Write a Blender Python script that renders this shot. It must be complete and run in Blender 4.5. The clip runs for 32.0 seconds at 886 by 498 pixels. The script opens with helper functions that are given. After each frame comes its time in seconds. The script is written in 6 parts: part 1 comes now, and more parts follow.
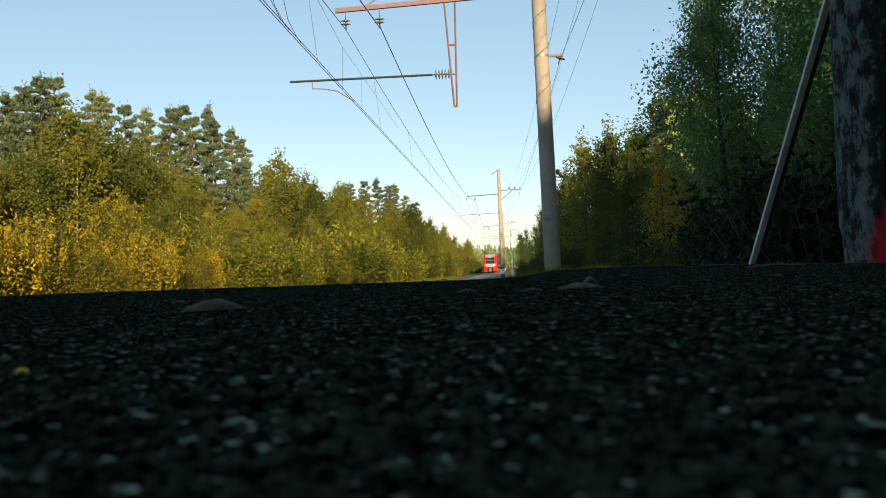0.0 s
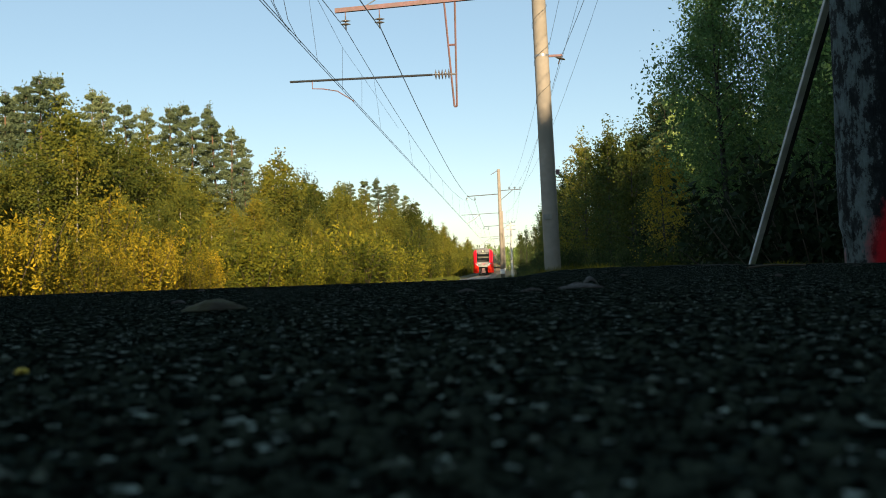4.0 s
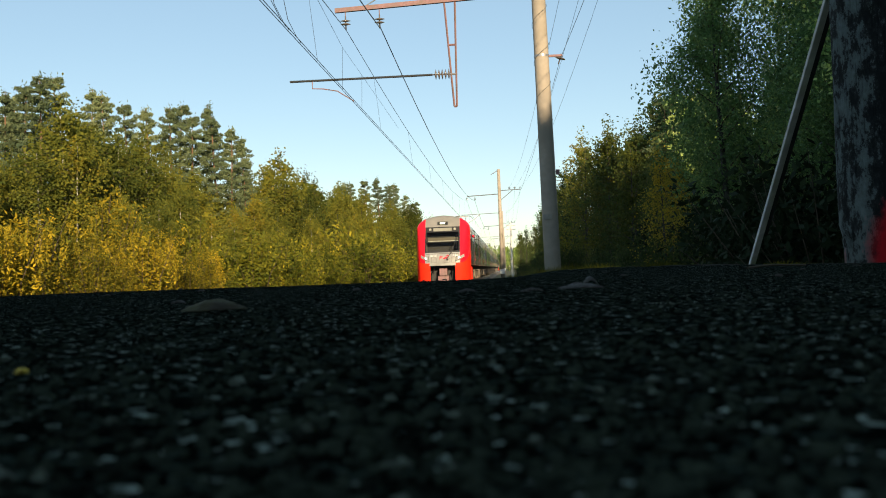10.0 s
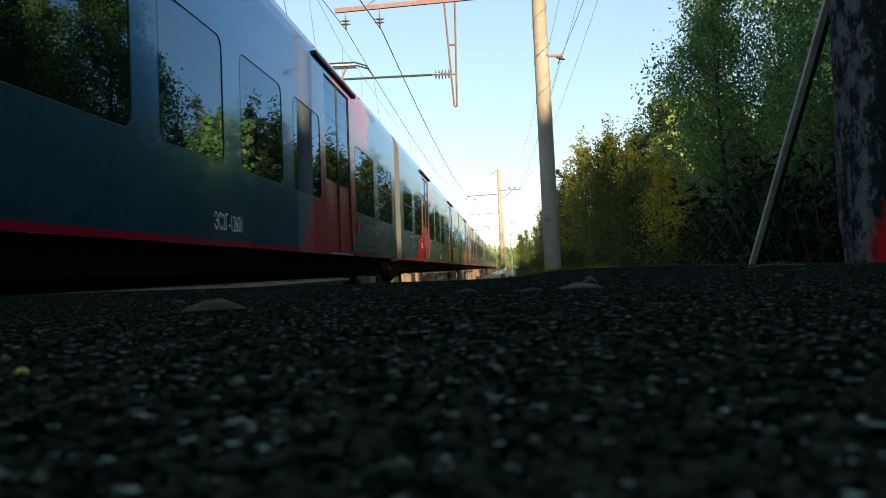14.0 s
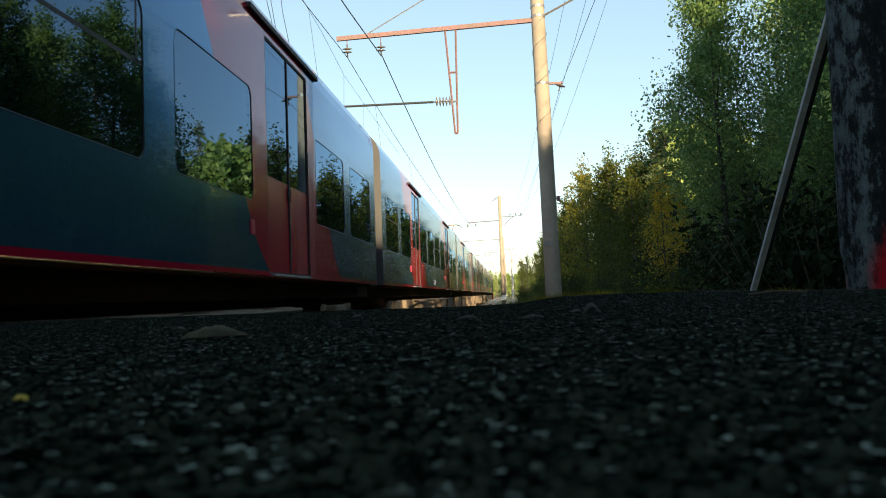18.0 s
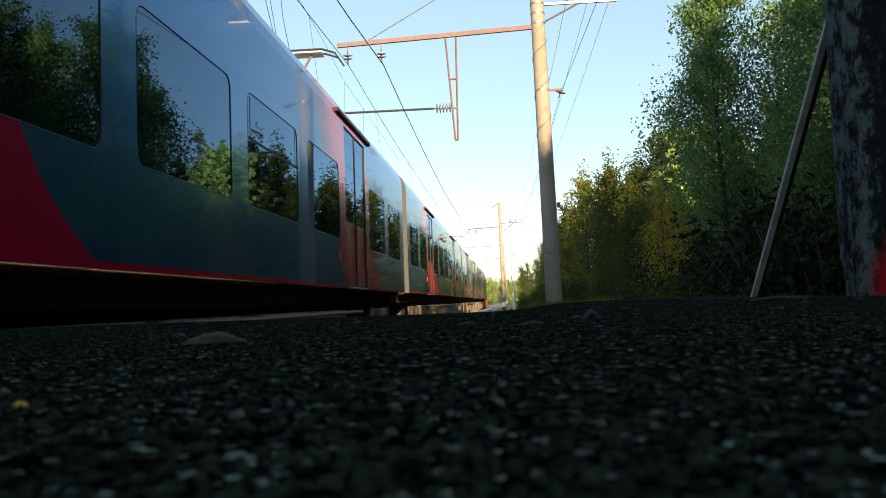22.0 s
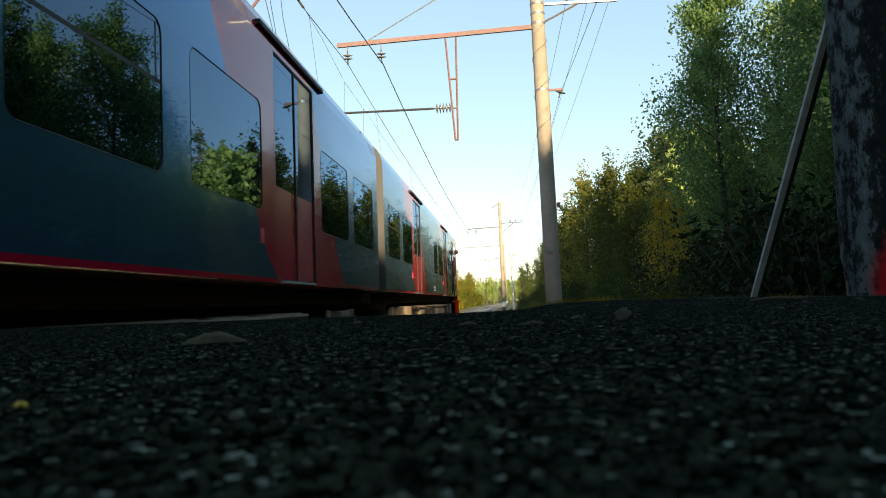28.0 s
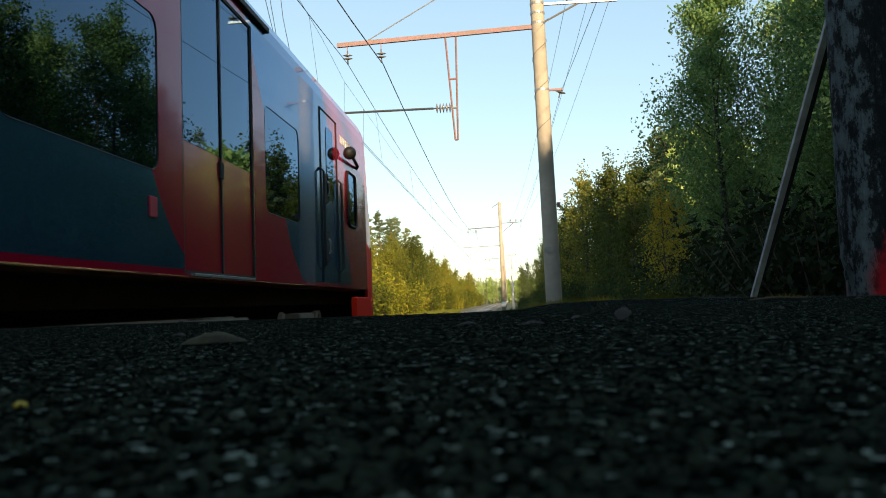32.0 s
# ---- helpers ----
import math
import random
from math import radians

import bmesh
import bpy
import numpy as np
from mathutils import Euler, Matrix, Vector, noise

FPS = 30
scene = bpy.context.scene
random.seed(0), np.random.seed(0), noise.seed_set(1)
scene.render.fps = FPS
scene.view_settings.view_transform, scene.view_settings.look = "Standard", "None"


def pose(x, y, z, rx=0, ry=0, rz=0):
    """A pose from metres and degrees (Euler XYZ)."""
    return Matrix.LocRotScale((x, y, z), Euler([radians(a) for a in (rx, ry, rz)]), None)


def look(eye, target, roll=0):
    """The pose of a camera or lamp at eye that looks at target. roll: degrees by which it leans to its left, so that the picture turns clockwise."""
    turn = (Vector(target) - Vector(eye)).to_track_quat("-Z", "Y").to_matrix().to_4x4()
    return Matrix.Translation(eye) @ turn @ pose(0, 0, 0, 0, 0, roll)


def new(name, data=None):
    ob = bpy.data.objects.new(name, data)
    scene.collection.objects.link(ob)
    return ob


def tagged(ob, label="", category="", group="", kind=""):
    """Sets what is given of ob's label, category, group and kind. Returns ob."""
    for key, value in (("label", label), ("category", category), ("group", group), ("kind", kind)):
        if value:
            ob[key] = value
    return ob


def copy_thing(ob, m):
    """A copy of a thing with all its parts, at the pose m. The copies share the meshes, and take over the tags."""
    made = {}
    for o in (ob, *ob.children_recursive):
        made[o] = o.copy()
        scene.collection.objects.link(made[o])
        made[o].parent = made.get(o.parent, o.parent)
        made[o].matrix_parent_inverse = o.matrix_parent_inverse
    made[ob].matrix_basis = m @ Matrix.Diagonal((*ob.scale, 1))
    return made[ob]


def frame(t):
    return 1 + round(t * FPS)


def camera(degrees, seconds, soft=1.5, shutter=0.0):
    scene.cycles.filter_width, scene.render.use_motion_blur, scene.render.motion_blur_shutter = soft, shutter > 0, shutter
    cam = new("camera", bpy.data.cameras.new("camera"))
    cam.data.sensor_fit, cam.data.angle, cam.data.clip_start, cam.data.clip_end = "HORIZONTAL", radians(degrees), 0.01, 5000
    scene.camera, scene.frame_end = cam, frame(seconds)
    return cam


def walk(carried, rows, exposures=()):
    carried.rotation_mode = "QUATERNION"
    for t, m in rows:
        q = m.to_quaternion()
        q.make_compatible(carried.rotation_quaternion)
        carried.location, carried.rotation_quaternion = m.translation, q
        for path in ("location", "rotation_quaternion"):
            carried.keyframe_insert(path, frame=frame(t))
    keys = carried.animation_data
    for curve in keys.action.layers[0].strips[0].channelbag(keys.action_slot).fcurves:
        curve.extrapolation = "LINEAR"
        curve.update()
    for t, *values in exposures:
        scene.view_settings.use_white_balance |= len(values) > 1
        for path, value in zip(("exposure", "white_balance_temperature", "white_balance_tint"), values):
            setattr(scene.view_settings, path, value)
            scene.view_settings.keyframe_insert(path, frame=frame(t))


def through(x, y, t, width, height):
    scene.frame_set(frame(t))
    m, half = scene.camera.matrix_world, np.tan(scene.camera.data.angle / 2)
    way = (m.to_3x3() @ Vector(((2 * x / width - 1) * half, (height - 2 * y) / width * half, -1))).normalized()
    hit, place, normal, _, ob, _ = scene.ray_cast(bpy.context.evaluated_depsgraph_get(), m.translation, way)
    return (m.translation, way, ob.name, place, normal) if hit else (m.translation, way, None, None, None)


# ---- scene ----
# The eye lies 28 mm above the platform; +Y runs along the track, z = 0 is the platform, the rails lie 1.1 m lower.
LENS = 54.0
cam = camera(LENS, 32.0, 1.0, 0.05)
cam.data.dof.use_dof = True
cam.data.dof.focus_distance = 14.0
cam.data.dof.aperture_fstop = 25.0
EYE = Vector((0.0, 0.0, 0.028))
YAW, PITCH, ROLL = 4.15, 1.373, -2.0


def aim(lift):
    a, p = radians(YAW), radians(PITCH + lift)
    way = Vector((-math.sin(a) * math.cos(p), math.cos(a) * math.cos(p), math.sin(p)))
    return look(EYE, EYE + way * 10, ROLL)


# seconds and the lift of the lens, in degrees, as the passing train shakes the camera
LIFTS = [(0, 0), (7, 0), (14.3, 0), (14.6, 0.01), (16.5, 0.85), (17, 0.99), (17.5, 1.63), (18, 1.74), (18.9, 1.75), (19.5, 2.02),
         (20, 2.16), (21.1, 2.16), (21.5, 2.06), (22, 2.16), (22.5, 2.19), (23, 2.16), (24, 2.06), (25.5, 2.06), (27.5, 2.16), (32, 2.15)]
walk(cam, [(t, aim(a)) for t, a in LIFTS],
     [(0, 0.0, 6500, 10), (12.2, 0.0, 6500, 10), (13.4, 0.3, 6600, 10), (14.5, 0.38, 6700, 10), (17, 0.45, 6850, 10), (25, 0.45, 6850, 10), (29, 0.42, 6850, 10), (32, 0.4, 6850, 10)])

# ---- light ----
SUN_AZ, SUN_EL = 18.0, 15.0        # behind the camera and to its right
world = bpy.data.worlds.new("sky")
scene.world = world
world.use_nodes = True
wn = world.node_tree.nodes
sky = wn.new("ShaderNodeTexSky")
sky.sky_type = "NISHITA"
sky.sun_disc = False
sky.sun_elevation = radians(SUN_EL)
sky.sun_rotation = radians(180 - SUN_AZ)
sky.air_density, sky.dust_density, sky.ozone_density = 1.0, 0.2, 0.8
wn["Background"].inputs["Strength"].default_value = 0.165
haze = wn.new("ShaderNodeMix")      # thin high haze evens the clear sky
haze.data_type = "RGBA"
haze.inputs["Factor"].default_value = 0.42
haze.inputs["B"].default_value = (2.4, 3.7, 4.6, 1)
world.node_tree.links.new(sky.outputs["Color"], haze.inputs["A"])
world.node_tree.links.new(haze.outputs["Result"], wn["Background"].inputs["Color"])
lamp = bpy.data.lights.new("sun", "SUN")
lamp.energy, lamp.angle, lamp.color = 8.5, radians(0.55), (1.0, 0.78, 0.48)
sun = new("sun", lamp)
to_sun = Vector((math.sin(radians(SUN_AZ)) * math.cos(radians(SUN_EL)), -math.cos(radians(SUN_AZ)) * math.cos(radians(SUN_EL)), math.sin(radians(SUN_EL))))
sun.matrix_world = look(to_sun * 60, (0, 0, 0))


# ---- materials ----
def material(name, color, rough=0.6, metal=0.0, vary=0.25, scale=8.0, bump=0.0, bump_scale=40.0, coat=0.0, second=None, patch=1.5, rand=0.0, spec=0.5, coat_ior=1.5):
    m = bpy.data.materials.new(name)
    m.use_nodes = True
    nt = m.node_tree
    b = nt.nodes["Principled BSDF"]
    b.inputs["Roughness"].default_value = rough
    b.inputs["Metallic"].default_value = metal
    b.inputs["Coat Weight"].default_value = coat
    b.inputs["Coat Roughness"].default_value = 0.04
    b.inputs["Coat IOR"].default_value = coat_ior
    b.inputs["Specular IOR Level"].default_value = spec
    tc = nt.nodes.new("ShaderNodeTexCoord")
    n1 = nt.nodes.new("ShaderNodeTexNoise")
    n1.inputs["Scale"].default_value, n1.inputs["Detail"].default_value = scale, 6
    n2 = nt.nodes.new("ShaderNodeTexNoise")
    n2.inputs["Scale"].default_value, n2.inputs["Detail"].default_value = patch, 4
    for n in (n1, n2):
        nt.links.new(tc.outputs["Object"], n.inputs["Vector"])
    mix = nt.nodes.new("ShaderNodeMix")
    mix.data_type = "RGBA"
    dark = tuple(c * (1 - vary) for c in color)
    light = tuple(min(1, c * (1 + vary)) for c in color)
    mix.inputs["A"].default_value, mix.inputs["B"].default_value = (*dark, 1), (*light, 1)
    nt.links.new(n1.outputs["Fac"], mix.inputs["Factor"])
    out = mix.outputs["Result"]
    if second:
        m2 = nt.nodes.new("ShaderNodeMix")
        m2.data_type = "RGBA"
        ramp = nt.nodes.new("ShaderNodeMapRange")
        ramp.inputs["From Min"].default_value, ramp.inputs["From Max"].default_value = 0.45, 0.62
        nt.links.new(n2.outputs["Fac"], ramp.inputs["Value"])
        nt.links.new(ramp.outputs["Result"], m2.inputs["Factor"])
        nt.links.new(out, m2.inputs["A"])
        m2.inputs["B"].default_value = (*second, 1)
        out = m2.outputs["Result"]
    if rand:
        info = nt.nodes.new("ShaderNodeObjectInfo")
        hsv = nt.nodes.new("ShaderNodeHueSaturation")
        mr = nt.nodes.new("ShaderNodeMapRange")
        mr.inputs["To Min"].default_value, mr.inputs["To Max"].default_value = 1 - rand, 1 + rand
        nt.links.new(info.outputs["Random"], mr.inputs["Value"])
        nt.links.new(mr.outputs["Result"], hsv.inputs["Value"])
        nt.links.new(out, hsv.inputs["Color"])
        out = hsv.outputs["Color"]
    nt.links.new(out, b.inputs["Base Color"])
    if bump:
        n3 = nt.nodes.new("ShaderNodeTexNoise")
        n3.inputs["Scale"].default_value, n3.inputs["Detail"].default_value = bump_scale, 5
        nt.links.new(tc.outputs["Object"], n3.inputs["Vector"])
        bp = nt.nodes.new("ShaderNodeBump")
        bp.inputs["Strength"].default_value, bp.inputs["Distance"].default_value = bump, 0.01
        nt.links.new(n3.outputs["Fac"], bp.inputs["Height"])
        nt.links.new(bp.outputs["Normal"], b.inputs["Normal"])
    return m


def leaf_material(name, colors, spread=0.5, through=0.35, tree_spread=0.3, rough=0.7, spec=0.1, clumped=0.6):
    """Leaves: a colour for each leaf, a tone for each tree, and light through the blade."""
    m = bpy.data.materials.new(name)
    m.use_nodes = True
    nt = m.node_tree
    nt.nodes.clear()
    out = nt.nodes.new("ShaderNodeOutputMaterial")
    geo = nt.nodes.new("ShaderNodeNewGeometry")
    info = nt.nodes.new("ShaderNodeObjectInfo")
    ramp = nt.nodes.new("ShaderNodeValToRGB")
    els = ramp.color_ramp.elements
    while len(els) < len(colors):
        els.new(0.5)
    for i, c in enumerate(colors):
        els[i].position = i / (len(colors) - 1)
        els[i].color = (*c, 1)
    add = nt.nodes.new("ShaderNodeMath")
    add.operation = "MULTIPLY_ADD"
    tex = nt.nodes.new("ShaderNodeTexCoord")
    clump = nt.nodes.new("ShaderNodeTexNoise")
    clump.inputs["Scale"].default_value, clump.inputs["Detail"].default_value = 1.1, 3
    nt.links.new(tex.outputs["Object"], clump.inputs["Vector"])
    wide = nt.nodes.new("ShaderNodeMapRange")
    wide.inputs["From Min"].default_value, wide.inputs["From Max"].default_value = 0.32, 0.68
    nt.links.new(clump.outputs["Fac"], wide.inputs["Value"])
    both = nt.nodes.new("ShaderNodeMix")
    both.inputs["Factor"].default_value = clumped
    nt.links.new(geo.outputs["Random Per Island"], both.inputs["A"])
    nt.links.new(wide.outputs["Result"], both.inputs["B"])
    nt.links.new(both.outputs["Result"], add.inputs[0])
    add.inputs[1].default_value = spread
    off = nt.nodes.new("ShaderNodeMath")
    off.operation = "MULTIPLY"
    off.inputs[1].default_value = 1 - spread
    nt.links.new(info.outputs["Random"], off.inputs[0])
    nt.links.new(off.outputs[0], add.inputs[2])
    nt.links.new(add.outputs[0], ramp.inputs["Fac"])
    hsv = nt.nodes.new("ShaderNodeHueSaturation")
    mr = nt.nodes.new("ShaderNodeMapRange")
    mr.inputs["To Min"].default_value, mr.inputs["To Max"].default_value = 1 - tree_spread, 1 + tree_spread
    nt.links.new(info.outputs["Random"], mr.inputs["Value"])
    nt.links.new(mr.outputs["Result"], hsv.inputs["Value"])
    nt.links.new(ramp.outputs["Color"], hsv.inputs["Color"])
    p = nt.nodes.new("ShaderNodeBsdfPrincipled")
    p.inputs["Roughness"].default_value = rough
    p.inputs["Specular IOR Level"].default_value = spec
    tr = nt.nodes.new("ShaderNodeBsdfTranslucent")
    mx = nt.nodes.new("ShaderNodeMixShader")
    mx.inputs["Fac"].default_value = through
    nt.links.new(hsv.outputs["Color"], p.inputs["Base Color"])
    nt.links.new(hsv.outputs["Color"], tr.inputs["Color"])
    nt.links.new(p.outputs[0], mx.inputs[1])
    nt.links.new(tr.outputs[0], mx.inputs[2])
    nt.links.new(mx.outputs[0], out.inputs["Surface"])
    return m


def glowing(name, color, strength):
    m = bpy.data.materials.new(name)
    m.use_nodes = True
    b = m.node_tree.nodes["Principled BSDF"]
    b.inputs["Base Color"].default_value = (*color, 1)
    b.inputs["Emission Color"].default_value = (*color, 1)
    b.inputs["Emission Strength"].default_value = strength
    return m


def tinted_glass(name, tint, ior=1.95, sheen=(0.46, 0.70, 1.0)):
    m = bpy.data.materials.new(name)
    m.use_nodes = True
    nt = m.node_tree
    nt.nodes.clear()
    out = nt.nodes.new("ShaderNodeOutputMaterial")
    tr = nt.nodes.new("ShaderNodeBsdfTransparent")
    tr.inputs["Color"].default_value = (*tint, 1)
    gl = nt.nodes.new("ShaderNodeBsdfGlossy")
    # the default blue sheen paints a deeper sky into the reflection
    gl.inputs["Color"].default_value = (*sheen, 1)
    gl.inputs["Roughness"].default_value = 0.015
    fr = nt.nodes.new("ShaderNodeFresnel")
    fr.inputs["IOR"].default_value = ior
    mx = nt.nodes.new("ShaderNodeMixShader")
    nt.links.new(fr.outputs[0], mx.inputs["Fac"])
    nt.links.new(tr.outputs[0], mx.inputs[1])
    nt.links.new(gl.outputs[0], mx.inputs[2])
    nt.links.new(mx.outputs[0], out.inputs["Surface"])
    return m


def asphalt_material():
    """Old coarse asphalt: pale and dark chips of 3 to 9 mm in tar, dusty patches; all tones darkened for shade."""
    m = bpy.data.materials.new("asphalt")
    m.use_nodes = True
    nt = m.node_tree
    b = nt.nodes["Principled BSDF"]
    tc = nt.nodes.new("ShaderNodeTexCoord")
    cells = nt.nodes.new("ShaderNodeTexVoronoi")
    cells.inputs["Scale"].default_value = 330
    cells.inputs["Randomness"].default_value = 1.0
    small = nt.nodes.new("ShaderNodeTexVoronoi")
    small.inputs["Scale"].default_value = 640
    big = nt.nodes.new("ShaderNodeTexNoise")
    big.inputs["Scale"].default_value, big.inputs["Detail"].default_value = 3.0, 7
    for n in (cells, small, big):
        nt.links.new(tc.outputs["Object"], n.inputs["Vector"])
    sep = nt.nodes.new("ShaderNodeSeparateColor")
    nt.links.new(cells.outputs["Color"], sep.inputs["Color"])
    ramp = nt.nodes.new("ShaderNodeValToRGB")
    e = ramp.color_ramp.elements
    # tones far below real asphalt: the platform's shade is in the colour
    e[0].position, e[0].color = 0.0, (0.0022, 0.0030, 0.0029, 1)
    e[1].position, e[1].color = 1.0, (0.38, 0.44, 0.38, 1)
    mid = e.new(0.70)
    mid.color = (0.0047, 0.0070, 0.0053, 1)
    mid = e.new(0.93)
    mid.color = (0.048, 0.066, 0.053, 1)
    nt.links.new(sep.outputs["Red"], ramp.inputs["Fac"])
    dust = nt.nodes.new("ShaderNodeMix")
    dust.data_type = "RGBA"
    mr = nt.nodes.new("ShaderNodeMapRange")
    mr.inputs["From Min"].default_value, mr.inputs["From Max"].default_value, mr.inputs["To Max"].default_value = 0.45, 0.8, 0.5
    nt.links.new(big.outputs["Fac"], mr.inputs["Value"])
    nt.links.new(mr.outputs["Result"], dust.inputs["Factor"])
    nt.links.new(ramp.outputs["Color"], dust.inputs["A"])
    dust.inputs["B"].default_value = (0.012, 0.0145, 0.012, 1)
    nt.links.new(dust.outputs["Result"], b.inputs["Base Color"])
    b.inputs["Roughness"].default_value = 0.9
    b.inputs["Specular IOR Level"].default_value = 0.0
    add = nt.nodes.new("ShaderNodeMath")
    add.operation = "MULTIPLY_ADD"
    add.inputs[1].default_value = 0.4
    nt.links.new(small.outputs["Distance"], add.inputs[0])
    nt.links.new(cells.outputs["Distance"], add.inputs[2])
    bp = nt.nodes.new("ShaderNodeBump")
    bp.invert = True
    bp.inputs["Strength"].default_value, bp.inputs["Distance"].default_value = 1.0, 0.006
    nt.links.new(add.outputs[0], bp.inputs["Height"])
    nt.links.new(bp.outputs["Normal"], b.inputs["Normal"])
    return m


def livery(name, doors, nose=None):
    """Silver-grey coach paint, its grey turned blue for reflected sky, red fields slanting across the doors and a red
    sill line, in the car's own space.
    doors: (front bottom, back bottom, lean) of each red field; lean in metres of shift for each metre up."""
    m = bpy.data.materials.new(name)
    m.use_nodes = True
    nt = m.node_tree
    b = nt.nodes["Principled BSDF"]
    tc = nt.nodes.new("ShaderNodeTexCoord")
    sep = nt.nodes.new("ShaderNodeSeparateXYZ")
    nt.links.new(tc.outputs["Object"], sep.inputs[0])

    def op(kind, a, c):
        n = nt.nodes.new("ShaderNodeMath")
        n.operation = kind
        for i, v in enumerate((a, c)):
            if isinstance(v, (int, float)):
                n.inputs[i].default_value = v
            else:
                nt.links.new(v, n.inputs[i])
        return n.outputs[0]

    y, z = sep.outputs["Y"], sep.outputs["Z"]
    up = op("SUBTRACT", z, 0.3)
    # the fields sweep out in a curve at their foot
    foot = op("MULTIPLY", op("POWER", op("MAXIMUM", op("SUBTRACT", 0.5, up), 0.0), 2.0), 1.2)
    red = op("LESS_THAN", z, 0.335)
    for d0, d1, lean in doors:
        s = op("SUBTRACT", y, op("MULTIPLY", up, lean))
        s = op("ADD", s, op("MULTIPLY", foot, 1.0 if lean > 0 else -1.0))
        red = op("MAXIMUM", red, op("MULTIPLY", op("GREATER_THAN", s, d0), op("LESS_THAN", s, d1)))
    if nose:
        s = op("SUBTRACT", y, op("MULTIPLY", up, nose[1]))
        red = op("MAXIMUM", red, op("GREATER_THAN", s, nose[0]))
    grain = nt.nodes.new("ShaderNodeTexNoise")
    grain.inputs["Scale"].default_value, grain.inputs["Detail"].default_value = 0.7, 8
    nt.links.new(tc.outputs["Object"], grain.inputs["Vector"])
    mix = nt.nodes.new("ShaderNodeMix")
    mix.data_type = "RGBA"
    # blue in the grey paint stands in for the mirrored sky
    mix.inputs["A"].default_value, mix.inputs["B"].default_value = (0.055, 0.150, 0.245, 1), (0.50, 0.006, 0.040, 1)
    nt.links.new(red, mix.inputs["Factor"])
    dirt = nt.nodes.new("ShaderNodeMix")
    dirt.data_type = "RGBA"
    dirt.blend_type = "MULTIPLY"
    mr = nt.nodes.new("ShaderNodeMapRange")
    mr.inputs["From Min"].default_value, mr.inputs["From Max"].default_value, mr.inputs["To Max"].default_value = 0.45, 0.75, 0.25
    nt.links.new(grain.outputs["Fac"], mr.inputs["Value"])
    nt.links.new(mr.outputs["Result"], dirt.inputs["Factor"])
    nt.links.new(mix.outputs["Result"], dirt.inputs["A"])
    dirt.inputs["B"].default_value = (0.78, 0.76, 0.72, 1)
    nt.links.new(dirt.outputs["Result"], b.inputs["Base Color"])
    b.inputs["Roughness"].default_value = 0.16
    nt.links.new(op("SUBTRACT", 0.65, op("MULTIPLY", red, 0.5)), b.inputs["Metallic"])
    b.inputs["Specular IOR Level"].default_value = 0.1
    b.inputs["Coat Weight"].default_value = 0.42
    # blue tints here and on the coat colour the sky's reflection
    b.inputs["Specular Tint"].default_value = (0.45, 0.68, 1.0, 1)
    b.inputs["Coat Roughness"].default_value = 0.025
    b.inputs["Coat IOR"].default_value = 1.45
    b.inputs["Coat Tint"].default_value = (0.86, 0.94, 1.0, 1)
    wave = nt.nodes.new("ShaderNodeTexNoise")
    wave.inputs["Scale"].default_value, wave.inputs["Detail"].default_value = 1.1, 2
    nt.links.new(tc.outputs["Object"], wave.inputs["Vector"])
    bp = nt.nodes.new("ShaderNodeBump")
    bp.inputs["Strength"].default_value, bp.inputs["Distance"].default_value = 0.025, 0.02
    nt.links.new(wave.outputs["Fac"], bp.inputs["Height"])
    nt.links.new(bp.outputs["Normal"], b.inputs["Normal"])
    nt.links.new(bp.outputs["Normal"], b.inputs["Coat Normal"])
    return m


